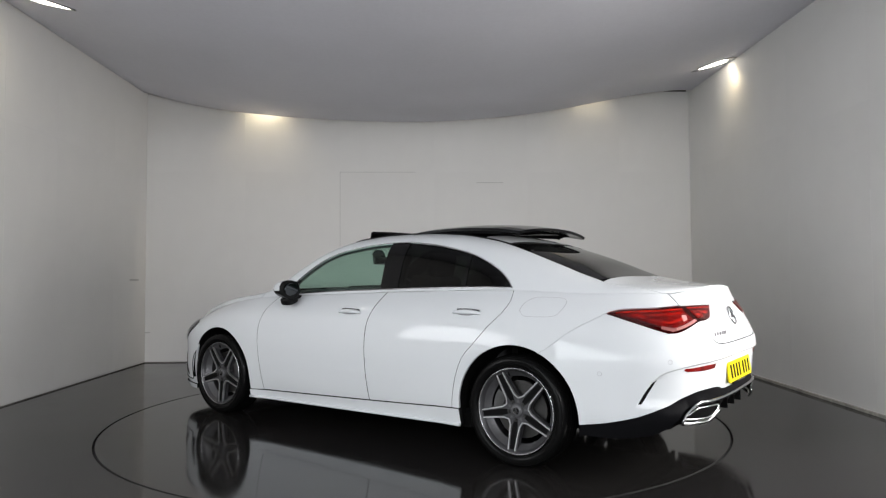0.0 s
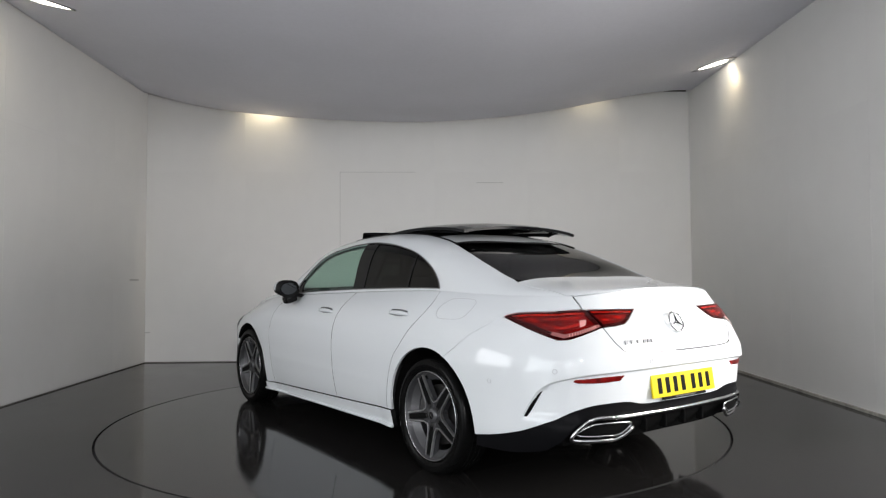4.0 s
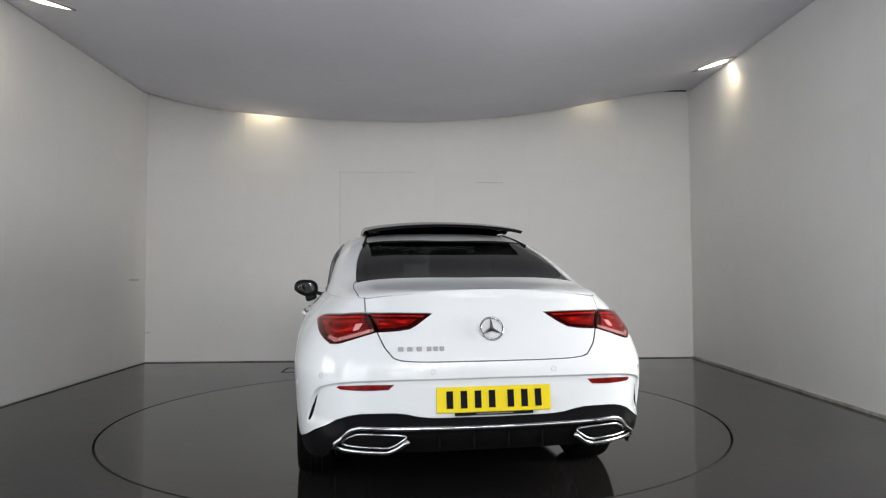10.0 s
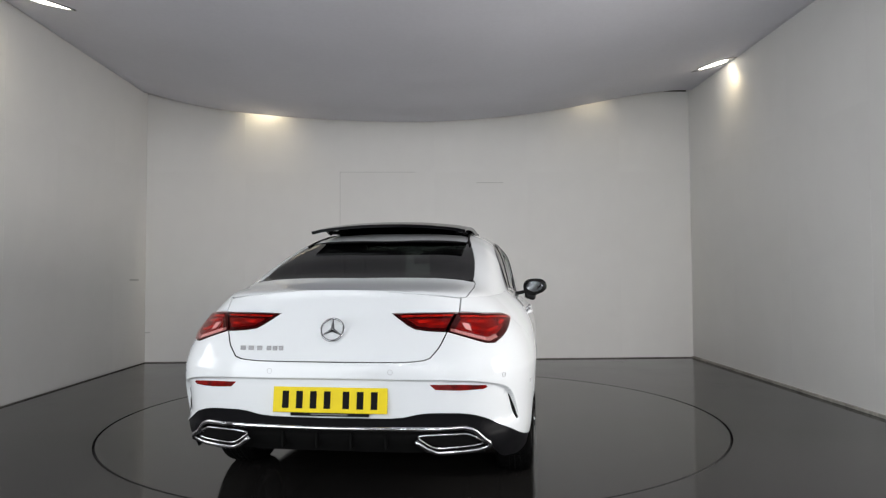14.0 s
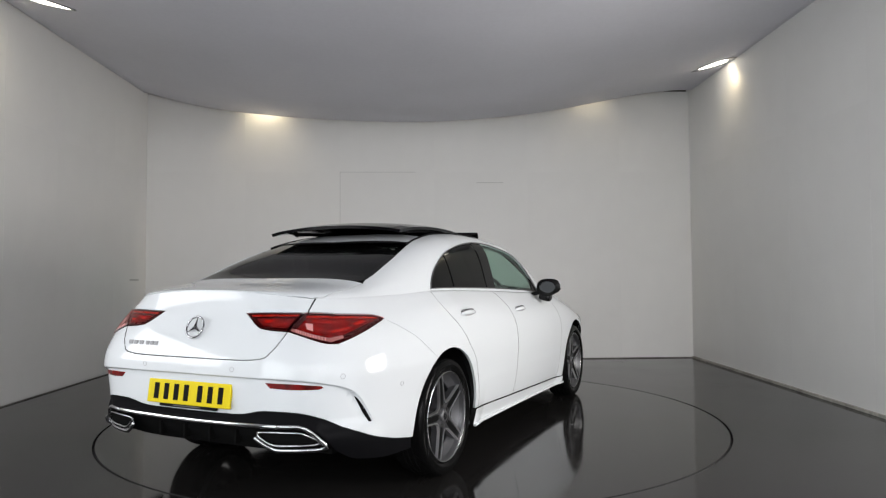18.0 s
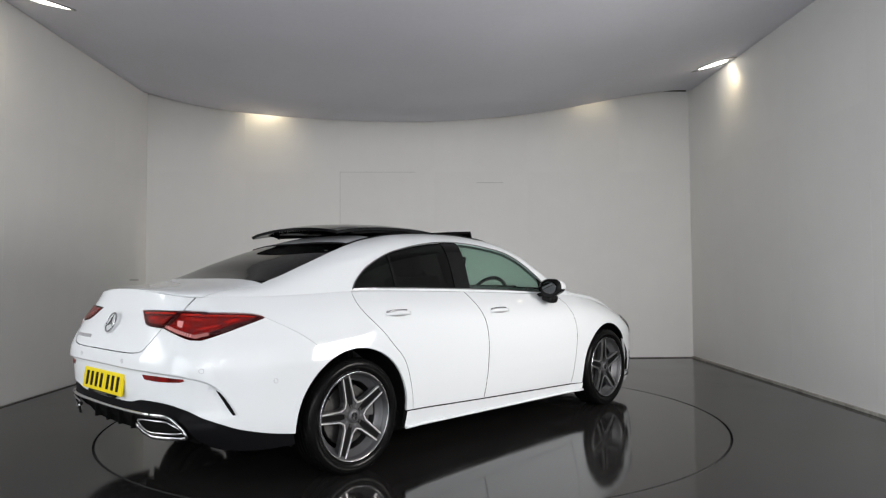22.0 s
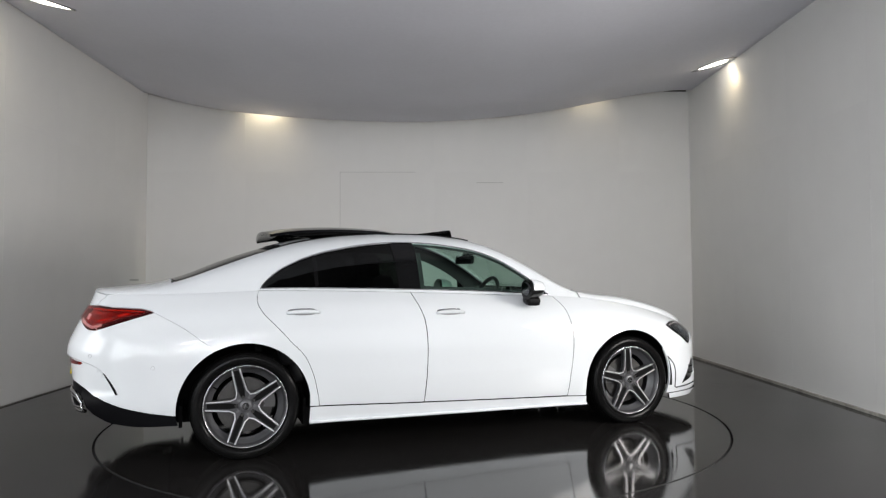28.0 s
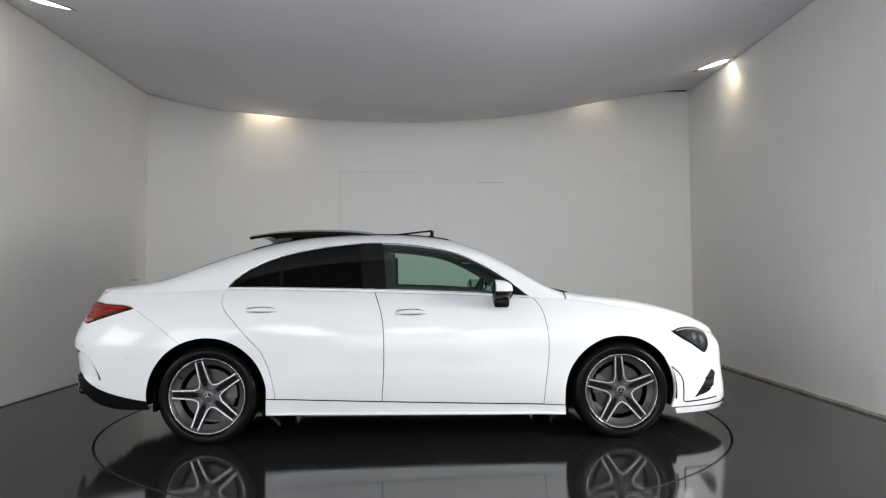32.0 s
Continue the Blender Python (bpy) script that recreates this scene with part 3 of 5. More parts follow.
# upper body: section curve from the belt to the roof's middle
top_z = spl([-2.34, -2.28, -2.1, -1.9, -1.75, -1.5, -1.25, -1.0, -.7, -.4, -.1, .15, .4, .65, .9, 1.02, 1.15, 1.45, 1.7, 1.9, 2.1, 2.25, 2.33],
            [1.018, 1.022, 1.038, 1.062, 1.10, 1.20, 1.285, 1.352, 1.398, 1.414, 1.408, 1.38, 1.308, 1.183, 1.032, .985, .962, .932, .885, .83, .75, .67, .61])
lean_y = spl([-2.3, -1.95, -1.6, -1.2, -.7, 0, .4, .8, 1.05, 2.3], [.97, .95, .91, .885, .88, .88, .90, .93, .96, .96])
lean_z = spl([-2.3, -1.95, -1.6, -1.2, -.7, 0, .4, .8, 1.05, 2.3], [.66, .72, .78, .80, .80, .86, .94, .96, .88, .82])
crown_y = spl([-2.3, -1.95, -1.6, -1.2, -.7, 0, .4, .8, 1.05, 2.3], [.74, .76, .82, .89, .94, 1.0, 1.09, 1.09, .98, .89])
def upper(x, q):
    zb = belt_z(x); yb = plan(x, zb); zc = max(top_z(x), zb + .002)
    p = ((yb, zb), (yb * lean_y(x), zb + (zc - zb) * lean_z(x)), (yb * crown_y(x), zc), (0, zc))
    a, b, c, d = (1 - q) ** 3, 3 * q * (1 - q) ** 2, 3 * q * q * (1 - q), q ** 3
    return (a * p[0][0] + b * p[1][0] + c * p[2][0], a * p[0][1] + b * p[1][1] + c * p[2][1] + d * p[3][1])
def q_at_z(x, z):
    lo, hi = 0., 1.
    for _ in range(24):
        m = (lo + hi) / 2
        if upper(x, m)[1] < z: lo = m
        else: hi = m
    return lo
def q_at_y(x, y):
    lo, hi = 0., 1.
    for _ in range(24):
        m = (lo + hi) / 2
        if upper(x, m)[0] > y: lo = m
        else: hi = m
    return lo


def _arc(n, w, a):
    """Length along a superellipse's quarter against its angle."""
    t = np.concatenate([np.linspace(0, 1, 3000) ** 3 * math.pi / 4, math.pi / 2 - np.linspace(1, 0, 3000) ** 3 * math.pi / 4])
    x, y = a * np.cos(t) ** (2 / n), w * np.sin(t) ** (2 / n)
    s = np.concatenate([[0], np.cumsum(np.hypot(np.diff(x), np.diff(y)))])
    return t, s


T_ANG, T_LEN = _arc(NT, 0.9, 1.385)
N_ANG, N_LEN = _arc(NN, 0.9, 1.41)
S1 = float(T_LEN[-1])
S2 = S1 + XN - XT
S3 = S2 + float(N_LEN[-1])


BLADE = None


def blade(s, z):
    """How far the rear bumper is drawn in under its crease."""
    if not BLADE or s > BLADE[1]:
        return 0.0
    k = min(1.0, max(0.0, (BLADE[0](s) - z) / 0.012))
    low = min(1.0, max(0.0, (z - 0.395) / 0.03)) if s > BLADE[2] else 1.0
    return 0.02 * k * k * (3 - 2 * k) * low * min(1.0, (BLADE[1] - s) / 0.06)


def wrap(s, z):
    """The lower body, unrolled: s runs from the tail's middle along the right side to the nose; below zero it is the left side."""
    sign = -1
    if s < 0:
        s, sign = -s, 1
    if s > S3:
        s, sign = 2 * S3 - s, -sign
    if s < S1:
        t = float(np.interp(s, T_LEN, T_ANG))
        x = XT - math.cos(t) ** (2 / NT) * (tail_x(z) + XT) if t < math.pi / 2 - 1e-9 else XT
        y = math.sin(t) ** (2 / NT) * side_w(x, z)
        d = blade(s, z)
        if d:
            nx, ny = math.cos(t) ** (2 - 2 / NT) / 1.385, math.sin(t) ** (2 - 2 / NT) / 0.9
            x, y = x + d * nx / math.hypot(nx, ny), y - d * ny / math.hypot(nx, ny)
    elif s < S2:
        x = XT + s - S1
        y = side_w(x, z)
    else:
        t = float(np.interp(S3 - s, N_LEN, N_ANG))
        x = XN + max(0.0, math.cos(t)) ** (2 / NN) * (nose_x(z) - XN)
        y = math.sin(t) ** (2 / NN) * side_w(x, z)
    return (x, sign * y, z)


def sx(x, z):
    """s of the point of the right side at x."""
    if x < XT:
        r = min(1.0, (XT - x) / (tail_x(z) + XT))
        return float(np.interp(math.acos(r ** (NT / 2)), T_ANG, T_LEN))
    if x > XN:
        r = min(1.0, (x - XN) / (nose_x(z) - XN))
        return S3 - float(np.interp(math.acos(r ** (NN / 2)), N_ANG, N_LEN))
    return S1 + x - XT


def sy(y, z):
    """s of the point of the tail at half width y."""
    r = min(1.0, abs(y) / side_w(-2.1, z))
    return math.copysign(float(np.interp(math.asin(r ** (NT / 2)), T_ANG, T_LEN)), y)


def on_side(pts, step=0.03):
    return [(sx(x, z), z) for x, z in curve(pts, step)]


def on_side_points(pts):
    return [(sx(x, z), z) for x, z in pts]


def on_tail(pts, step=0.03):
    return [(sy(y, z), z) for y, z in curve(pts, step)]


def over(x, v):
    """The upper body: v from 0 in the middle to 1 at the belt, right side positive."""
    y, z = upper(x, 1 - min(1.0, abs(v)))
    return (x, -math.copysign(y, v), z)


def vz(pts, step=0.03):
    return [(x, 1 - q_at_z(x, z)) for x, z in curve(pts, step)]


def vy(pts, step=0.03):
    return [(x, math.copysign(1 - q_at_y(x, abs(y)), y)) for x, y in curve(pts, step)]


def on_skin(s, z, lift):
    e = 1e-3
    p = Vector(wrap(s, z))
    n = (Vector(wrap(s + e, z)) - Vector(wrap(s - e, z))).cross(Vector(wrap(s, z + e)) - Vector(wrap(s, z - e))).normalized()
    if n.dot(Vector((p.x * 0.3, p.y, 0))) < 0:
        n = -n
    return p + n * lift


def arch(cx, cz, r, a0, a1, n=26):
    return [(cx + r * math.cos(a), cz + r * math.sin(a)) for a in np.radians(np.linspace(a0, a1, n))]


def both(name, poly, surf, mat, parent, label="", **kw):
    """The same panel on the right and on the left side."""
    right, left = parent if isinstance(parent, tuple) else (parent, parent)
    a = skin(name, poly, surf, mat, right, label, **kw)
    b = skin(name, poly, surf, mat, left, label, flip="b" if surf is over else "a", **kw)
    return a, b


CREASE = [(sy(0.0, 0.636), 0.636), (sy(0.45, 0.634), 0.634), (sy(0.60, 0.628), 0.628), (sy(0.70, 0.615), 0.615), (sx(-2.20, 0.587), 0.587), (sx(-2.143, 0.546), 0.546), (sx(-2.095, 0.48), 0.48), (sx(-2.05, 0.405), 0.405)]
BLADE = (spl([p[0] for p in CREASE], [p[1] for p in CREASE]), CREASE[-1][0], CREASE[3][0])

car = tagged(new("car"), "white four-door coupe saloon with open black sunroof on a turntable", "car")

# lines of the body
LIP_X = wrap(sy(0.568, 0.983), 0.983)[0]
LIP_Z = lambda y: 0.982 + 0.038 * (1 - (y / 0.563) ** 2)
R_ARCH, F_ARCH = (-1.368, 0.305, 0.387), (1.362, 0.305, 0.378)
SILL = [(-1.02, 0.292), (-0.25, 0.262), (0.3, 0.245), (1.02, 0.226)]
SILL_Z = spl([p[0] for p in SILL], [p[1] for p in SILL])
DOOR_R = [(-1.283, 1.002), (-1.297, 0.940), (-1.266, 0.868), (-1.181, 0.777), (-1.100, 0.686), (-1.020, 0.600), (-0.967, 0.483), (-0.936, 0.353), (-0.928, 0.290)]
DOOR_B = [(-0.287, 0.978), (-0.256, 0.896), (-0.232, 0.805), (-0.221, 0.676), (-0.221, 0.491), (-0.234, 0.262)]
DOOR_F = [(0.800, 0.934), (0.845, 0.860), (0.864, 0.759), (0.874, 0.667), (0.870, 0.517), (0.855, 0.367), (0.844, 0.231)]
belt_run = lambda a, b, step=0.04: [(sx(x, belt_z(x)), belt_z(x)) for x in np.linspace(a, b, max(2, int(abs(b - a) / step)))]
sill_run = lambda a, b: on_side([(x, SILL_Z(x)) for x in np.linspace(a, b, 12)])


doors = {}


def build_lower():
    # doors
    rear_door = outline(on_side(DOOR_R[::-1]), belt_run(-1.283, -0.287), on_side(DOOR_B), sill_run(-0.234, -0.928))
    front_door = outline(on_side(DOOR_B[::-1]), belt_run(-0.287, 0.800), on_side(DOOR_F), sill_run(0.844, -0.234))
    for name, poly in (("rear_door", rear_door), ("front_door", front_door)):
        a, b = (-0.93, -0.22) if name == "rear_door" else (-0.21, 0.85)
        line = [(sx(x, CREASE_Z), CREASE_Z + d) for x in np.arange(a + 0.04, b - 0.02, 0.04) for d in (0.03, 0.004, -0.008, -0.02, -0.035)]
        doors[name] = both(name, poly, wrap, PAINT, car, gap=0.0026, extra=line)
    # wings
    cx, cz, r = F_ARCH
    a0 = math.degrees(math.acos((0.985 - cx) / r))
    lamp_top = [(1.729, 0.703), (1.80, 0.722), (1.91, 0.724), (1.995, 0.706), (2.035, 0.68)]
    lamp_low = [(2.035, 0.68), (2.03, 0.61), (1.985, 0.548), (1.885, 0.606), (1.785, 0.662), (1.729, 0.703)]
    head = outline(on_side(lamp_top), on_side(lamp_low))
    wing_seam = [(1.729, 0.703), (1.70, 0.62), (1.675, 0.53)]
    a1 = math.degrees(math.atan2(0.53 - cz, 1.675 - cx))
    wing = outline(on_side(DOOR_F[::-1]), belt_run(0.800, 1.78), on_side([(1.78, belt_z(1.78)), (1.729, 0.703)]), on_side(wing_seam),
                   on_side(arch(cx, cz, r, a1, a0)), on_side([(0.985, 0.226), (0.844, 0.231)]))
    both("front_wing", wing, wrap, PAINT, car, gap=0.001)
    lamps = both("headlamp", head, wrap, PILLAR, car, "dark clear headlamp", gap=0.003, lift=0.002)
    shade = outline(on_side([(1.80, 0.694), (1.90, 0.702), (1.985, 0.688), (2.015, 0.662)]), on_side([(2.005, 0.61), (1.975, 0.572), (1.89, 0.622), (1.80, 0.678)]))
    both("lamp_bezel", shade, wrap, LAMP_GREY, lamps, "dark grey lamp bezel", lift=0.0035, flange=0.003, grid=0.02)
    for px, pz, rx, rz in ((1.968, 0.640, 0.020, 0.030), (1.905, 0.662, 0.017, 0.024)):
        ring = [(px + rx * math.cos(t), pz + rz * math.sin(t)) for t in np.linspace(0, 2 * math.pi, 22, endpoint=False)]
        both("headlamp_lens", on_side_points(ring), wrap, LAMP_LENS, lamps, "grey projector lens", lift=0.006, flange=0.004, grid=0.02)
    strip = outline(on_side([(1.77, 0.706), (1.87, 0.714), (1.97, 0.703), (2.012, 0.685)]), on_side([(2.012, 0.679), (1.97, 0.697), (1.87, 0.708), (1.77, 0.700)]))
    both("daytime_strip", strip, wrap, LAMP_CLEAR, lamps, "pale daytime light strip", lift=0.0045, flange=0.004, grid=0.02)
    for ob in both("lamp_cover", head, wrap, COVER, lamps, "clear headlamp cover", gap=0.004, lift=0.009, flange=0.0, grid=0.03):
        ob.visible_shadow = False
    # nose
    nose_top = belt_run(1.78, 2.3, 0.03)
    top_end = nose_top[-1]
    right = outline(on_side([(1.675, 0.53), (1.70, 0.62), (1.729, 0.703)]), on_side(lamp_low[::-1]),
                    on_side([(2.035, 0.68), (1.995, 0.708), (1.91, 0.7265), (1.80, 0.7245), (1.735, 0.709), (1.78, belt_z(1.78))]), nose_top)
    low = [(sx(1.745, 0.2), 0.2)]
    arch_low = on_side(arch(cx, cz, r, math.degrees(math.asin((0.2 - cz) / r)), a1))
    left = [(2 * S3 - s, z) for s, z in right[::-1]]
    bottom = [(s, 0.19) for s in np.linspace(2 * S3 - arch_low[0][0], arch_low[0][0], 30)]
    bump = outline(arch_low, right, [(S3, belt_z(2.3))], left, [(2 * S3 - s, z) for s, z in arch_low[::-1]], bottom)
    skin("front_bumper", bump, wrap, PAINT, car, gap=0.0002, shade_gaps=False)
    grille = outline([(S3 - 0.42, 0.36), (S3 - 0.34, 0.55), (S3 + 0.34, 0.55), (S3 + 0.42, 0.36)])
    skin("grille", outline(*[curve([a, b]) for a, b in zip(grille, grille[1:] + grille[:1])]), wrap, BLACK, car, "black radiator grille", lift=0.004)
    vent = outline(on_side([(1.90, 0.25), (1.985, 0.355), (2.05, 0.432), (2.088, 0.405), (2.07, 0.35), (2.03, 0.287), (1.90, 0.25)]))
    both("bumper_vent", vent, wrap, BLACK, car, "black side air intake", lift=0.003, flange=0.006)
    for sgn in (1, -1):
        for zz in (0.325, 0.375):
            pts = [wrap(sgn * sx(x, zz), zz) for x in np.linspace(1.99, 2.065, 6)]
            part("vent_fin", tube(pts, 0.007, flat=1.6), BLACK, car)
        # dark line along the bumper's corner
        line = [wrap(sgn * s, z) for s, z in on_side([(1.715, 0.47), (1.775, 0.42), (1.805, 0.36), (1.812, 0.232)]) + on_side([(1.83, 0.222), (1.95, 0.226), (2.10, 0.235)])]
        part("bumper_line", tube(line, 0.0045), DARK, car)
    # splitter
    lip = outline([(s, 0.19) for s in np.linspace(sx(1.74, 0.19), 2 * S3 - sx(1.74, 0.19), 40)], [(s, 0.15) for s in np.linspace(2 * S3 - sx(1.76, 0.15), sx(1.76, 0.15), 40)])
    skin("front_splitter", lip, wrap, PAINT, car, lift=0.012)
    # rear quarter, bumper, lamps, boot
    cx, cz, r = R_ARCH
    b0 = math.degrees(math.acos((-0.985 - cx) / r))
    seam = [(-1.878, 0.880), (-1.715, 0.788), (-1.60, 0.70), (-1.53, 0.655)]
    b1 = math.degrees(math.atan2(0.655 - cz, -1.53 - cx))
    quarter = outline(on_side([(-0.928, 0.290), (-0.985, 0.292)]), on_side(arch(cx, cz, r, b0, b1)), on_side(seam[::-1]), on_side([(-1.878, 0.880), (-1.94, 0.904), (-2.165, 0.917)]),
                      on_tail([(0.662, 0.917), (0.61, 0.921), (0.568, 0.925)]), [(sy(0.568, z), z) for z in (0.94, 0.96, 0.98)], [(sx(x, belt_z(x)), belt_z(x)) for x in np.linspace(LIP_X, -1.283, 30)], on_side(DOOR_R))
    both("rear_quarter_panel", quarter, wrap, PAINT, car, gap=0.0006, shade_gaps=False)
    LAMP_LOW = [(-1.878, 0.879), (-2.03, 0.834), (-2.195, 0.781)]
    lamp_low2 = [(0.735, 0.779), (0.69, 0.783), (0.60, 0.812), (0.517, 0.837)]
    outer = outline(on_tail([(0.555, 0.919), (0.61, 0.917), (0.66, 0.913)]), on_side([(-2.169, 0.912), (-1.94, 0.899), (-1.878, 0.879)]), on_side(LAMP_LOW), on_tail(lamp_low2), on_tail([(0.517, 0.837), (0.555, 0.919)]))
    inner = outline(on_tail([(0.268, 0.916), (0.40, 0.919), (0.548, 0.919)]), on_tail([(0.548, 0.919), (0.510, 0.838)]), on_tail([(0.510, 0.838), (0.43, 0.842), (0.375, 0.85), (0.34, 0.868), (0.268, 0.916)]))
    outer_lamp, inner_lamp = [both("tail_lamp", poly, wrap, RED_DARK, car, "deep red tail lamp", gap=0.002, lift=0.001, grid=0.025) for poly in (outer, inner)]
    # reflectors, light guides and the clear strip within the lamps
    deep = (on_tail([(0.575, 0.894), (0.64, 0.890)]) + on_side([(-2.17, 0.888), (-2.05, 0.884), (-1.955, 0.876)]) + on_side([(-1.955, 0.872), (-2.06, 0.848), (-2.19, 0.806)]) + on_tail([(0.69, 0.806), (0.64, 0.822), (0.552, 0.846)]),
            on_tail([(0.335, 0.892), (0.44, 0.894), (0.530, 0.894)]) + on_tail([(0.510, 0.852), (0.44, 0.855), (0.385, 0.862), (0.335, 0.892)]))
    for g, lamp in zip(deep, (outer_lamp, inner_lamp)):
        both("lamp_reflector", outline(g), wrap, RED, lamp, "red reflector", lift=0.0025, flange=0.003, grid=0.02)
    streaks = ((on_tail([(0.60, 0.886), (0.64, 0.883)]) + on_side([(-2.17, 0.880), (-2.09, 0.874)]) + on_side([(-2.09, 0.870), (-2.17, 0.870)]) + on_tail([(0.64, 0.872), (0.60, 0.878)]), outer_lamp),
               (on_side([(-2.085, 0.866), (-2.03, 0.876), (-1.995, 0.873), (-2.03, 0.866), (-2.07, 0.856)]), outer_lamp),
               (on_side([(-2.17, 0.838), (-2.11, 0.852), (-2.10, 0.848), (-2.165, 0.832)]), outer_lamp),
               (on_tail([(0.375, 0.886), (0.42, 0.888), (0.455, 0.884), (0.42, 0.876), (0.392, 0.873)]), inner_lamp),
               (on_tail([(0.44, 0.872), (0.50, 0.876), (0.505, 0.868), (0.45, 0.864)]), inner_lamp))
    streaks += ((on_tail([(0.572, 0.905), (0.65, 0.902)]) + on_side([(-2.165, 0.900), (-2.0, 0.893), (-1.93, 0.885)]) + on_side([(-1.93, 0.880), (-2.0, 0.885), (-2.165, 0.892)]) + on_tail([(0.65, 0.894), (0.568, 0.897)]), outer_lamp),
                (on_tail([(0.30, 0.907), (0.40, 0.910), (0.538, 0.910)]) + on_tail([(0.535, 0.903), (0.40, 0.902), (0.312, 0.899)]), inner_lamp),
                (on_tail([(0.60, 0.862), (0.66, 0.846)]) + on_side([(-2.19, 0.838), (-2.14, 0.846)]) + on_side([(-2.14, 0.838), (-2.19, 0.828)]) + on_tail([(0.66, 0.836), (0.60, 0.853)]), outer_lamp))
    for g, lamp in streaks:
        both("light_guide", outline(g), wrap, RED_BRIGHT, lamp, "bright red light guide", lift=0.004, flange=0.003, grid=0.02)
    clear = outline(on_tail([(0.532, 0.850), (0.61, 0.828), (0.69, 0.806)]), on_side([(-2.225, 0.803), (-2.16, 0.818)]), on_side([(-2.16, 0.804), (-2.215, 0.789)]), on_tail([(0.70, 0.790), (0.61, 0.815), (0.532, 0.839)]))
    both("reversing_lamp", clear, wrap, LAMP_CLEAR, outer_lamp, "clear silver strip", lift=0.0035, flange=0.003, grid=0.02)
    # white patch put in place of a reflection on the lamp
    white = outline(on_tail([(0.578, 0.872), (0.608, 0.868)]), on_tail([(0.622, 0.838), (0.596, 0.846)]))
    both("lamp_glint", white, wrap, LAMP_WHITE, outer_lamp, "white patch coloured for a reflection in the lamp", lift=0.005, flange=0.003, grid=0.02)
    # ribs of the clear strip and the glossy cover over each lamp
    ribs = on_tail([(0.545, 0.841), (0.61, 0.8215), (0.69, 0.798)], 0.011)
    for k, sgn in enumerate((1, -1)):
        bm = bmesh.new()
        for s, z in ribs[1:-1]:
            p, q = on_skin(sgn * s, z - 0.006, 0.0045), on_skin(sgn * s, z + 0.008, 0.0045)
            d = tube([p, q], 0.0026, n=5)
            me = bpy.data.meshes.new("rib")
            d.to_mesh(me)
            d.free()
            bm.from_mesh(me)
            bpy.data.meshes.remove(me)
        part("lens_rib", bm, LAMP_WHITE, outer_lamp[k], "fine ribs of the clear strip")
    for poly, lamp in ((outer, outer_lamp), (inner, inner_lamp)):
        for ob in both("lamp_cover", poly, wrap, LENS_RED, lamp, "glossy clear red cover", gap=0.003, lift=0.008, flange=0.0, grid=0.025):
            ob.visible_shadow = False
    # boot lid, rear face
    half = on_tail([(0.0, 0.708), (0.25, 0.709), (0.38, 0.713), (0.449, 0.727), (0.486, 0.772), (0.515, 0.836)]) + on_tail([(0.515, 0.836), (0.43, 0.841), (0.373, 0.849), (0.338, 0.867), (0.264, 0.917)]) + on_tail([(0.264, 0.9175), (0.40, 0.921), (0.563, 0.921)]) + [(sy(0.563, z), z) for z in (0.94, 0.96, LIP_Z(0.563))]
    rest = [(-s, z) for s, z in half[::-1]]
    top = [(sy(y, LIP_Z(y)), LIP_Z(y)) for y in np.linspace(0.563, -0.563, 60)]
    skin("boot_lid", outline(half, top, rest), wrap, PAINT, car, gap=0.0011, grid=0.04, shade_gaps=False)
    # bumper
    low_r = [(-1.765, 0.285), (-1.90, 0.308), (-2.043, 0.345), (-2.135, 0.382)]
    low_t = [(0.795, 0.382), (0.755, 0.412), (0.711, 0.445), (0.609, 0.478), (0.435, 0.483), (0.36, 0.470), (0.28, 0.459), (0.0, 0.455)]
    c1 = math.degrees(math.atan2(0.285 - cz, -1.75 - cx))
    right = outline(on_tail([(0.0, 0.7055), (0.25, 0.7065), (0.38, 0.7105), (0.451, 0.7245), (0.489, 0.770), (0.518, 0.834)]), on_tail(lamp_low2[::-1]), on_side(LAMP_LOW[::-1]), on_side(seam),
                    on_side(arch(cx, cz, r, b1, c1 + 360 if c1 < 0 else c1)), on_side(low_r), on_tail(low_t))
    slit = outline(on_side([(-2.158, 0.545), (-2.138, 0.530), (-2.10, 0.48), (-2.066, 0.418)]), on_side([(-2.066, 0.418), (-2.079, 0.4165), (-2.117, 0.4765), (-2.158, 0.545)]))
    refl = outline(on_tail([(0.450, 0.611), (0.58, 0.609), (0.700, 0.600)]), on_tail([(0.700, 0.600), (0.708, 0.591), (0.69, 0.584)]), on_tail([(0.69, 0.584), (0.58, 0.583), (0.475, 0.588)]), on_tail([(0.475, 0.588), (0.450, 0.611)]))
    skin("rear_bumper", outline(right, [(-s, z) for s, z in right[::-1]]), wrap, PAINT, car, gap=0.001, grid=0.03, extra=[(k * s, z + d) for k in (1, -1) for s, z in curve(CREASE, 0.012) for d in (0.003, -0.004, -0.012) if s > 0.005])
    both("bumper_slot", slit, wrap, DARK, car, "black slot", lift=0.002, flange=0.004, grid=0.02)
    both("rear_reflector", refl, wrap, RED, car, "red reflector strip", lift=0.003, flange=0.005, grid=0.02)
    diff = outline(on_tail([(y, z - 0.003) for y, z in low_t[::-1]]), on_side([(x, z - 0.003) for x, z in low_r[::-1]]), on_side([(-1.765, 0.282), (-1.745, 0.225)]), on_side([(-1.745, 0.225), (-1.95, 0.225), (-2.1, 0.245)]), on_tail([(0.745, 0.26), (0.722, 0.30), (0.712, 0.34), (0.68, 0.385), (0.63, 0.410), (0.50, 0.412), (0.25, 0.402), (0.0, 0.399)]))
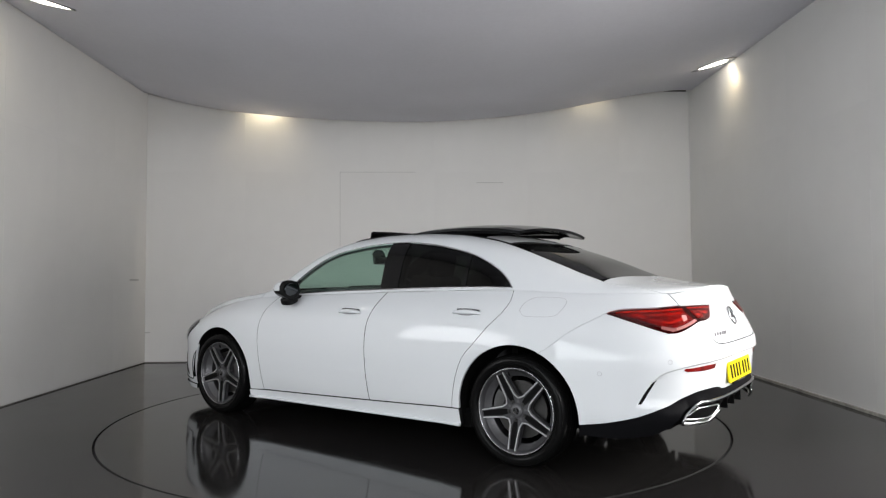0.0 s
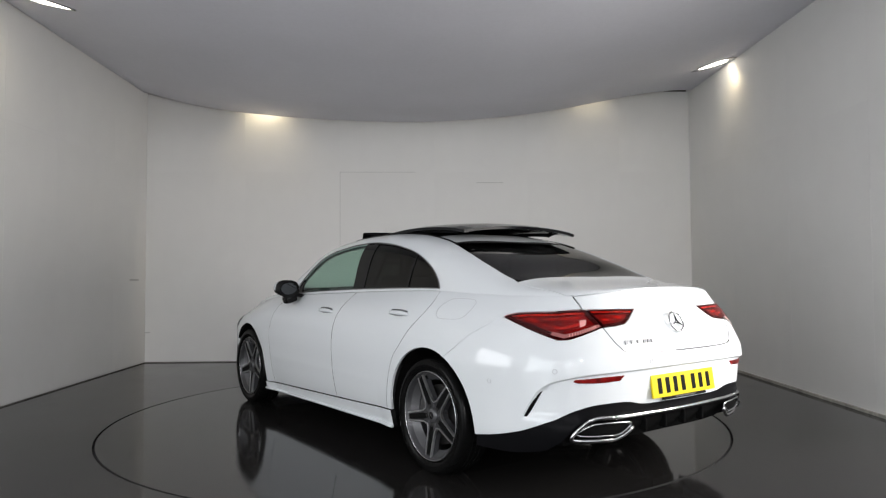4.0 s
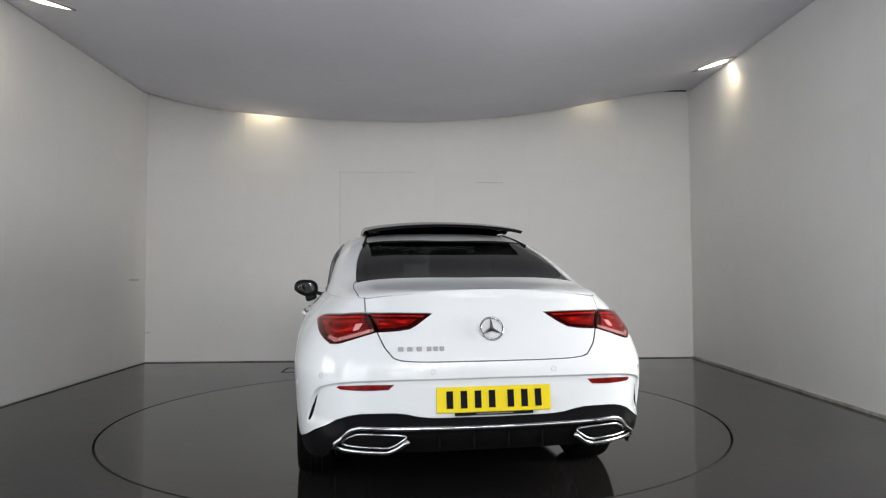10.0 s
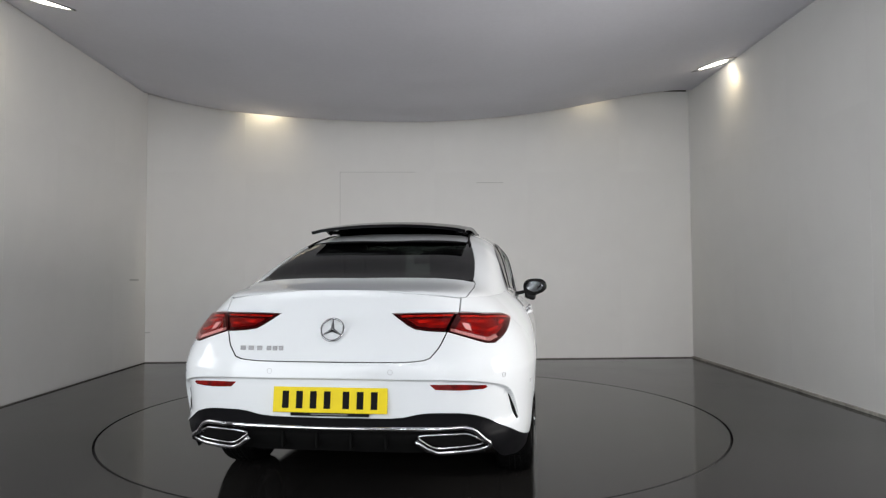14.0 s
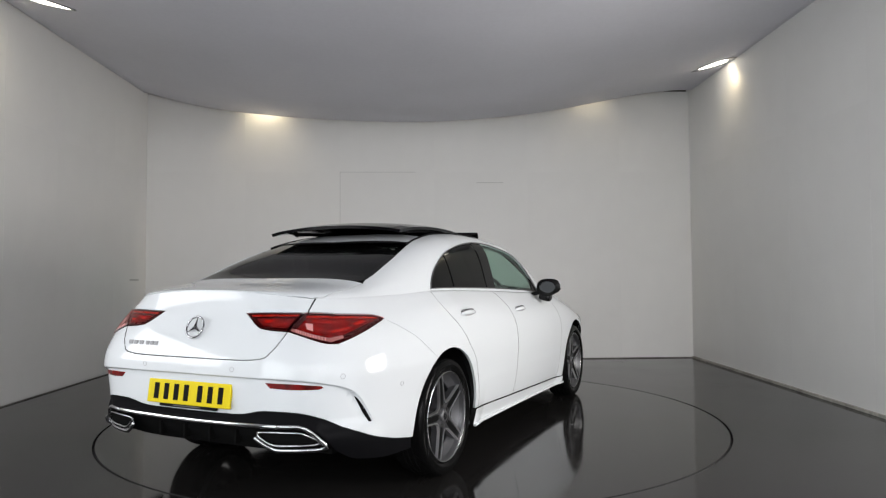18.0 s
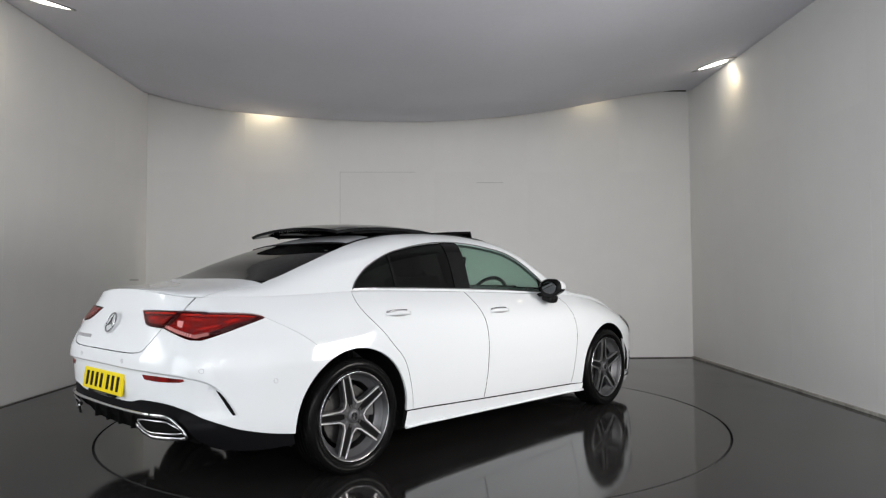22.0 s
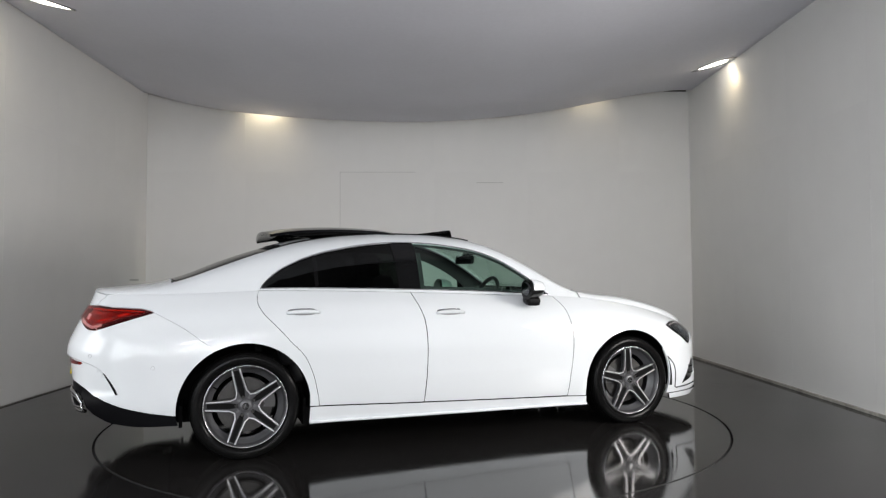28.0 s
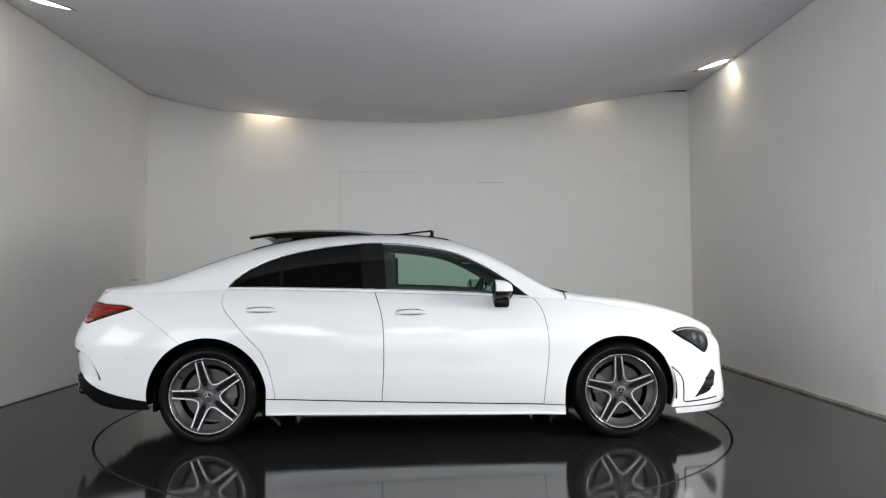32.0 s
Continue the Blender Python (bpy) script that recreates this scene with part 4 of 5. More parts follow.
    skin("rear_diffuser", outline(diff, [(-s, z) for s, z in diff[::-1]]), wrap, PLASTIC, car, "black plastic bumper skirt", lift=-0.003)
    cave = outline(on_tail([(0.0, 0.405), (0.25, 0.408), (0.50, 0.418), (0.64, 0.416), (0.72, 0.36)]), on_tail([(0.735, 0.30), (0.73, 0.27), (0.6, 0.262), (0.3, 0.255), (0.0, 0.255)]))
    skin("diffuser", outline(cave, [(-s, z) for s, z in cave[::-1]]), wrap, DARK, car, "black recessed diffuser", lift=-0.045, flange=0)
    for y in (-0.24, -0.08, 0.08, 0.24):
        part("diffuser_fin", box((-2.305, y, 0.345), (0.04, 0.012, 0.07), None, 0.005), DARK, car)
    # sills
    skirt = outline(sill_run(-0.985, 0.985), on_side([(0.99, 0.168), (0.0, 0.176), (-0.99, 0.190)]))
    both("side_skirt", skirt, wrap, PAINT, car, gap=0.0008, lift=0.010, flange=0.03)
    for sg in (1, -1):
        line = [on_skin(sg * s, z, 0.019) for s, z in on_side([(-0.985, 0.197), (-0.5, 0.189), (0.3, 0.180), (0.985, 0.176)], 0.06)]
        part("skirt_blade", tube(line, 0.012, n=8, flat=0.8), PAINT, car, smooth=True)


def build_upper():
    belt = [(x, 1.0) for x in np.linspace(LIP_X, 1.02, 90)]
    glass_edge = [(-1.74, 0.586), (-1.64, 0.583), (-1.45, 0.568), (-1.25, 0.538), (-1.12, 0.512), (-1.03, 0.497)]
    rail = [(-1.03, 0.497), (-0.75, 0.475), (-0.3, 0.468), (0.1, 0.475), (0.24, 0.488)]
    screen = [(0.24, 0.488), (0.45, 0.545), (0.7, 0.61), (0.92, 0.67), (1.02, 0.69)]
    boot_side = [(LIP_X, 0.566), (-2.12, 0.588), (-2.05, 0.598), (-1.90, 0.606), (-1.79, 0.602)]
    win = outline(vz([(-1.274, 1.010), (-1.238, 1.060), (-1.130, 1.143), (-0.938, 1.226), (-0.739, 1.274), (-0.545, 1.305), (-0.348, 1.320), (-0.148, 1.315), (0.051, 1.293), (0.250, 1.252), (0.446, 1.168), (0.638, 1.050), (0.749, 0.962), (0.775, 0.944)]),
                  [(x, 0.985) for x in np.linspace(0.765, -1.262, 60)])
    frame_poly = outline([(LIP_X, 1.0)], belt, vy(screen[::-1]), vy(rail[::-1]), vy(glass_edge[::-1]), vy(boot_side[::-1]))
    both("side_frame", frame_poly, over, PAINT, car, "white roof rail and pillars", holes=[win], gap=0.0, grid=0.035, shade_gaps=False)
    both("pillar_lining", frame_poly, over, FABRIC, car, "dark inner lining", holes=[inset(win, 0.030)], lift=-0.024, flange=0, grid=0.05)
    # chrome round the windows
    for sgn in (1, -1):
        ring = [np.array(over(a, sgn * b)) + np.array([0, -sgn * 0.003, 0.002]) for a, b in inset(win, 0.003)]
        part("window_trim", tube([tuple(p) for p in ring], 0.0036, closed=True, n=6), WINDOW_TRIM, car, "satin window surround")
    # panes, split by black pillars
    def slab(x0, x1, b0, b1):
        """The part of the window between two leaning lines."""
        out = []
        pts = np.array(inset(win, 0.004))
        for a, b in pts:
            lo = x0 + (b0 - x0) * (1 - b) / 0.45
            hi = x1 + (b1 - x1) * (1 - b) / 0.45
            out.append((min(max(a, lo), hi), b))
        return outline(out)
    for name, rng, mat, lift in (("quarter_window", (-1.3, -0.925, -1.3, -0.94), TINT, -0.006), ("rear_side_window", (-0.905, -0.36, -0.925, -0.40), TINT, -0.006), ("front_side_window", (-0.21, 0.634, -0.24, 0.589), CLEAR, -0.006),
                                 ("window_bar", (-0.927, -0.903, -0.942, -0.923), PILLAR, -0.002), ("door_pillar", (-0.362, -0.208, -0.402, -0.238), PILLAR, -0.002), ("mirror_sail", (0.635, 0.80, 0.59, 0.80), PILLAR, -0.003)):
        both(name, slab(*rng), over, mat, car, {"front_side_window": "clear greenish glass", "door_pillar": "gloss black pillar", "mirror_sail": "black mirror corner"}.get(name, "dark tinted glass" if mat is TINT else ""), lift=lift, flange=0.0 if mat is not PILLAR else 0.012, grid=0.05)
    # rear window
    head = [(-1.115, 0.510), (-1.175, 0.3), (-1.195, 0.0)]
    base = [(-1.74, 0.586), (-1.772, 0.555), (-1.79, 0.46), (-1.808, 0.23), (-1.82, 0.0)]
    side_l = [p for p in curve(glass_edge) if p[0] <= -1.115]
    half = outline(vy(base[::-1]), vy(side_l), vy(head))
    rear = outline(half, [(a, -b) for a, b in half[::-1]])
    skin("rear_window", rear, over, REAR, car, "dark tinted rear glass", gap=0.004, lift=-0.004, flange=0)
    border = inset(rear, 0.05)
    skin("window_border", inset(rear, 0.004), over, BLACK, car, "black printed border", holes=[border], lift=-0.009, flange=0)
    # roof: white strip, fixed glass, opening
    def strip(x_a, bow_a, x_b, bow_b, y):
        a = vy([(x_a, y), (x_a - bow_a * 0.5, y * 0.6), (x_a - bow_a, 0.0)]) + vy([(x_a - bow_a, -0.001), (x_a - bow_a * 0.5, -y * 0.6), (x_a, -y)])
        b = vy([(x_b, -y), (x_b - bow_b * 0.5, -y * 0.6), (x_b - bow_b, -0.001)]) + vy([(x_b - bow_b, 0.0), (x_b - bow_b * 0.5, y * 0.6), (x_b, y)])
        return outline(a, b)
    skin("roof_strip", strip(-1.112, 0.075, -0.90, 0.05, 0.490), over, PAINT, car, "white strip behind the roof glass", gap=0.002)
    skin("roof_glass", strip(-0.894, 0.05, -0.36, 0.0, 0.472), over, PILLAR, car, "black fixed roof glass", gap=0.003)
    for k in (1, -1):
        drip = [over(a, k * b) for a, b in vy([(-1.16, 0.516), (-1.03, 0.495), (-0.75, 0.473), (-0.3, 0.466), (0.1, 0.473), (0.235, 0.485)], 0.04)]
        part("roof_channel", tube(drip, 0.0075, n=6), DARK_GLOSS, car, "black channel beside the roof glass")
    skin("roof_header", strip(0.13, -0.02, 0.235, -0.06, 0.478), over, BLACK, car, "black strip over the windscreen", gap=0.002)
    half = outline(vy([(0.295, 0.0), (0.28, 0.25), (0.24, 0.485)]), vy(screen), vy([(1.02, 0.69), (1.06, 0.4), (1.07, 0.0)]))
    skin("windscreen", outline(half, [(a, -b) for a, b in half[::-1]]), over, CLEAR, car, "clear windscreen", gap=0.004, lift=-0.004, flange=0)
    # bonnet
    edge = [(x, 0.995) for x in np.linspace(1.03, 2.29, 40)]
    half = outline(vy([(1.08, 0.0), (1.07, 0.4), (1.03, 0.69)]), edge, [(2.30, 0.0)])
    skin("bonnet", outline(half, [(a, -b) for a, b in half[::-1]]), over, PAINT, car, gap=0.0012, grid=0.06, shade_gaps=False)
    # boot lid, top
    half = outline(vy([(-1.826, 0.0), (-1.815, 0.23), (-1.80, 0.45), (-1.79, 0.596)]), vy([(-1.79, 0.599), (-1.90, 0.602), (-2.05, 0.594), (-2.12, 0.584), (LIP_X, 0.562)]), [(x, math.copysign(1 - q_at_y(x, y), 1)) for x, y in ((wrap(sy(y, LIP_Z(y)), LIP_Z(y))[0] + 0.003, y) for y in np.linspace(0.555, 0.0, 24))])
    skin("boot_lid_top", outline(half, [(a, -b) for a, b in half[::-1]]), over, PAINT, car, gap=0.0008, grid=0.05, shade_gaps=False)


build_lower()
build_upper()


# ---- the car: wheels ----
def build_wheel(x, y, turn):
    """A wheel whose face looks along -y; turn sets where its spokes point."""
    left = y > 0
    m = pose(x, y, 0.314, 0, 0, 180 if left else 0)
    bm = lathe([(0.247, -0.088), (0.240, -0.092), (0.233, -0.088), (0.222, -0.06), (0.212, -0.03), (0.205, 0.10), (0.235, 0.105), (0.235, 0.09), (0.247, -0.06)], 64, "Y", True)
    wheel = part("wheel", bm, GUNMETAL, car, "five-spoke grey alloy wheel", smooth=True)
    wheel.matrix_world = m
    part("rim_barrel", lathe([(0.2385, -0.086), (0.232, -0.078), (0.215, -0.050), (0.197, -0.028), (0.194, -0.026), (0.194, -0.020), (0.236, -0.020)], 72, "Y", True), RIM_GREY, wheel, "grey rim barrel", smooth=True)
    # tyre, flattened where it stands
    prof = [(0.243, -0.078), (0.252, -0.092), (0.275, -0.102), (0.300, -0.099), (0.313, -0.088), (0.320, -0.070), (0.322, -0.045), (0.322, 0.045), (0.320, 0.07), (0.313, 0.088), (0.295, 0.1), (0.26, 0.098), (0.238, 0.09)]
    bm = lathe(prof, 96, "Y")
    for v in bm.verts:
        if v.co.z < -0.3135:
            v.co.z = -0.3135
    part("tyre", bm, RUBBER, wheel, "black low-profile tyre", smooth=True)
    bm = bmesh.new()
    for h in (-0.03, 0.0, 0.03):
        ring = lathe([(0.3225, h - 0.004), (0.3225, h + 0.004)], 96, "Y")
        me = bpy.data.meshes.new("groove")
        for v in ring.verts:
            v.co.z = max(v.co.z, -0.3133)
        ring.to_mesh(me)
        ring.free()
        bm.from_mesh(me)
        bpy.data.meshes.remove(me)
    part("tread_groove", bm, DARK, wheel)
    part("rim_lip", lathe([(0.2475, -0.0885), (0.244, -0.0945), (0.239, -0.0925), (0.240, -0.088)], 72, "Y", True), SATIN, wheel, "bright machined rim edge", smooth=True)
    # spokes: straight twin edges that meet the next spoke's edge in a blunt corner near the hub
    def at(r, a, h):
        return Vector((r * math.cos(a), h, r * math.sin(a)))
    def off(along, perp, a, h):
        return Vector((along * math.cos(a) - perp * math.sin(a), h, along * math.sin(a) + perp * math.cos(a)))
    w2 = radians(36)
    for k in range(5):
        a = radians((180 - turn if left else turn) + 72 * k)
        def slab(name, right_side, depth, mat, label=""):
            """A solid with the given half outline, mirrored about the spoke."""
            ring = right_side + [(u, -p, h) for u, p, h in right_side[::-1]]
            bm = bmesh.new()
            f = [bm.verts.new(off(u, p, a, h)) for u, p, h in ring]
            b = [bm.verts.new(off(u, p * 1.12, a, h + depth)) for u, p, h in ring]
            bm.faces.new(f), bm.faces.new(b)
            n = len(ring)
            for i in range(n):
                bm.faces.new((f[i], f[(i + 1) % n], b[(i + 1) % n], b[i]))
            bmesh.ops.recalc_face_normals(bm, faces=bm.faces)
            return part(name, bm, mat, wheel, label)
        corner = (0.076 * math.cos(w2), 0.076 * math.sin(w2))
        slab("spoke", [(0.2415, 0.0245, -0.078), (0.16, 0.0285, -0.074), (0.088, 0.0325, -0.069), (*corner, -0.067), (0.03 * math.cos(w2), 0.03 * math.sin(w2), -0.066)], 0.042, GUNMETAL)
        bm = bmesh.new()
        for sg in (1, -1):
            line = [off(0.2435, sg * 0.0215, a, -0.0815), off(0.16, sg * 0.0255, a, -0.0775), off(0.090, sg * 0.0300, a, -0.0725), off(corner[0] * 0.985, sg * corner[1] * 0.985, a, -0.0705)]
            for i, (p, q) in enumerate(zip(line, line[1:])):
                d = (q - p).normalized()
                n = Vector((-d.z, 0, d.x)) * (0.0037 if i < 2 else 0.0034)
                vs = [bm.verts.new(c) for c in (p + n, q + n, q - n, p - n)]
                lo = [bm.verts.new(c + Vector((0, 0.014, 0))) for c in (p + n * 1.3, q + n * 1.3, q - n * 1.3, p - n * 1.3)]
                bm.faces.new(vs)
                for j in range(4):
                    bm.faces.new((vs[j], vs[(j + 1) % 4], lo[(j + 1) % 4], lo[j]))
        bmesh.ops.recalc_face_normals(bm, faces=bm.faces)
        part("spoke_edge", bm, MACHINED, wheel, "bright machined edge")
        slab("spoke_channel", [(0.237, 0.0130, -0.0792), (0.16, 0.0160, -0.0752), (0.092, 0.0175, -0.0702), (0.066, 0.0135, -0.0685), (0.046, 0.009, -0.0675)], 0.006, DARK_GLOSS, "black channel of the spoke")
        slab("channel_bar", [(0.228, 0.0125, -0.0797), (0.222, 0.0128, -0.0794)], 0.004, GUNMETAL)
        part("wheel_bolt", lathe([(0.0, -0.070), (0.007, -0.070), (0.0095, -0.067), (0.0095, -0.05)], 10, "Y"), IRON, wheel).location = (0.056 * math.cos(a), -0.002, 0.056 * math.sin(a))
        bm = bmesh.new()
        f = [bm.verts.new(at(r, a + w2 + t, h)) for r, t, h in ((0.068, 0.0, -0.0688), (0.050, 0.20, -0.0682), (0.044, 0.0, -0.0680), (0.050, -0.20, -0.0682))]
        b = [bm.verts.new(v.co + Vector((0, 0.004, 0))) for v in f]
        bm.faces.new(f), bm.faces.new(b)
        for i in range(4):
            bm.faces.new((f[i], f[(i + 1) % 4], b[(i + 1) % 4], b[i]))
        bmesh.ops.recalc_face_normals(bm, faces=bm.faces)
        part("hub_facet", bm, RIM_GREY, wheel)
    part("valve", tube([at(0.222, radians(turn) + 0.72, -0.075), at(0.200, radians(turn) + 0.72, -0.070)], 0.0045, n=8), DARK, wheel, "black tyre valve")
    part("hub_cap", lathe([(0.0, -0.079), (0.030, -0.078), (0.036, -0.073), (0.038, -0.05)], 32, "Y"), RIM_GREY, wheel, "grey hub cap", smooth=True)
    part("hub_cap_centre", lathe([(0.0, -0.0805), (0.020, -0.0795), (0.021, -0.076)], 24, "Y"), BLACK, wheel)
    bm = bmesh.new()
    for k in range(3):
        t = radians(90 + 120 * k)
        add_box(bm, (0.009 * math.cos(t), -0.0812, 0.009 * math.sin(t)), (0.019, 0.001, 0.004), Matrix.Rotation(-t, 4, "Y"))
    part("hub_emblem", bm, EMBLEM, wheel)
    part("brake_disc", lathe([(0.07, -0.012), (0.165, -0.012), (0.165, 0.012), (0.07, 0.012)], 48, "Y", True), IRON, wheel, "grey iron brake disc")
    part("hub", lathe([(0.0, -0.06), (0.055, -0.055), (0.07, -0.02), (0.07, 0.05)], 32, "Y"), CALIPER, wheel)
    bm = bmesh.new()
    c0 = radians(15 if (x > 0) == left else 165) if x > 0 else radians(165 if left else 15)
    for k in range(7):
        t = c0 + (k - 3) * 0.11
        add_box(bm, (0.145 * math.cos(t), -0.004, 0.145 * math.sin(t)), (0.065, 0.055, 0.02), Matrix.Rotation(-t, 4, "Y"))
    part("brake_caliper", bm, CALIPER, wheel, "grey brake caliper")
    return wheel


for wx, wy, turn in ((-1.3645, -0.79, 105), (1.3645, -0.79, 94), (-1.3645, 0.79, 62), (1.3645, 0.79, 55)):
    build_wheel(wx, wy, turn)


# ---- the car: underside and shell ----
def build_shell():
    for sg in (1, -1):
        for a, b, low in ((-2.15, -1.765, 0.45), (-0.965, 0.97, 0.27), (1.755, 2.2, 0.45)):
            xs = np.linspace(a, b, 20)
            p = outline([(sg * sx(x, low), low) for x in xs], [(sg * sx(x, belt_z(x) - 0.012), belt_z(x) - 0.012) for x in xs[::-1]])
            skin("inner_lining", p, wrap, FABRIC, car, "black inner lining", grid=0.08, lift=-0.035, flange=0)
        for cx, cz, r in (R_ARCH, F_ARCH):
            # wheel housing
            bm = bmesh.new()
            rows = []
            for h in (0.50, 0.86):
                rows.append([bm.verts.new((cx + (r + 0.012) * math.cos(t), -sg * h, cz + (r + 0.012) * math.sin(t))) for t in np.radians(np.linspace(-8, 188, 33))])
            for i in range(32):
                bm.faces.new((rows[0][i], rows[0][i + 1], rows[1][i + 1], rows[1][i]))
            bm.faces.new(rows[0])
            part("wheel_housing", bm, DARK, car, "black wheel housing", smooth=False)
    # floor pan
    bm = bmesh.new()
    for c, s in (((0, 0, 0.22), (2.04, 1.62, 0.12)), ((1.36, 0, 0.24), (0.86, 1.0, 0.14)), ((-1.37, 0, 0.25), (0.86, 1.0, 0.16)), ((-1.98, 0, 0.34), (0.40, 1.36, 0.14)), ((1.92, 0, 0.25), (0.26, 1.1, 0.10))):
        add_box(bm, c, s, None, 0.02)
    part("underbody", bm, DARK, car, "black underbody")
    # plates added to stop light leaking past the wheels
    for fx in (-1.005, 1.005, -1.73, 1.73):
        for fy in (-0.69, 0.69):
            part("gap_plate", box((fx, fy, 0.265), (0.02, 0.22, 0.13), None, 0.004), DARK, car, "black plate added to block light beside the wheel")
    part("front_bulkhead", box((0.99, 0, 0.56), (0.04, 1.5, 0.6)), DARK, car)
    part("rear_bulkhead", box((-1.28, 0, 0.62), (0.04, 1.46, 0.66)), DARK, car)
    part("parcel_shelf", box((-1.52, 0, 0.965), (0.50, 1.30, 0.03), None, 0.01), FABRIC, car, "black parcel shelf")
    part("silencer", box((-2.08, 0.0, 0.315), (0.2, 0.7, 0.08), None, 0.03), DARK, car)


# ---- the car: inside ----
def seat(x, y, w):
    bm = add_box(bmesh.new(), (x, y, 0.50), (0.52, w, 0.16), pose(0, 0, 0, 0, -8, 0), 0.05)
    part("seat_cushion", bm, LEATHER, car, "black leather seat", smooth=True)
    bm = add_box(bmesh.new(), (x - 0.33, y, 0.80), (0.14, w * 0.94, 0.60), pose(0, 0, 0, 0, -17, 0), 0.05)
    part("seat_backrest", bm, LEATHER, car, "black leather backrest", smooth=True)
    bm = add_box(bmesh.new(), (x - 0.455, y, 1.165), (0.09, 0.25, 0.17), pose(0, 0, 0, 0, -12, 0), 0.04)
    part("headrest", bm, LEATHER, car, smooth=True)


def build_inside():
    for y in (-0.36, 0.36):
        seat(-0.02, y, 0.50)
    for y in (-0.40, 0.0, 0.40):
        seat(-0.80, y, 0.44)
    bm = add_box(bmesh.new(), (0.78, 0, 0.832), (0.42, 1.28, 0.28), pose(0, 0, 0, 0, 6, 0), 0.06)
    part("dashboard", bm, LEATHER, car, "black dashboard", smooth=True)
    part("display_screen", box((0.58, -0.16, 0.965), (0.02, 0.72, 0.09), pose(0, 0, 0, 0, 12, 0), 0.008), BLACK, car, "wide black display screen")
    ring = [Vector((0.0, 0.185 * math.cos(t), 0.185 * math.sin(t))) for t in np.linspace(0, 2 * math.pi, 36, endpoint=False)]
    m = pose(0.42, -0.36, 0.90, 0, 24, 0)
    wheel = part("steering_wheel", tube([m @ v for v in ring], 0.015, closed=True, n=8), LEATHER, car, "black steering wheel", smooth=True)
    bm = bmesh.new()
    add_box(bm, (0, 0, 0), (0.05, 0.13, 0.10), None, 0.02)
    for t in (0, 180, 270):
        add_box(bm, (0.005, 0.11 * math.cos(radians(t)), 0.11 * math.sin(radians(t))), (0.02, 0.13 if t != 270 else 0.03, 0.035 if t != 270 else 0.13), None, 0.006)
    bm.transform(m)
    part("wheel_boss", bm, LEATHER, wheel)
    part("rear_view_mirror", box((0.41, 0.0, 1.215), (0.03, 0.24, 0.065), pose(0, 0, 0, 0, 8, 12), 0.012), BLACK, car, "black inside mirror")
    part("mirror_stem", box((0.44, 0.0, 1.265), (0.06, 0.09, 0.07), pose(0, 0, 0, 0, 35, 0), 0.012), BLACK, car)
    part("centre_console", box((0.1, 0, 0.45), (1.1, 0.22, 0.28), None, 0.03), LEATHER, car)
    for k in (-1, 1):
        part("pillar_trim", box((-0.245, k * 0.595, 1.09), (0.19, 0.025, 0.34), pose(0, 0, 0, k * 22, 0, 0), 0.010), FABRIC, car, "dark inner pillar trim")
    for y in (-0.72, 0.72):
        part("door_card", box((0.0, y, 0.62), (1.6, 0.05, 0.62), None, 0.02), LEATHER, car, "black door lining")


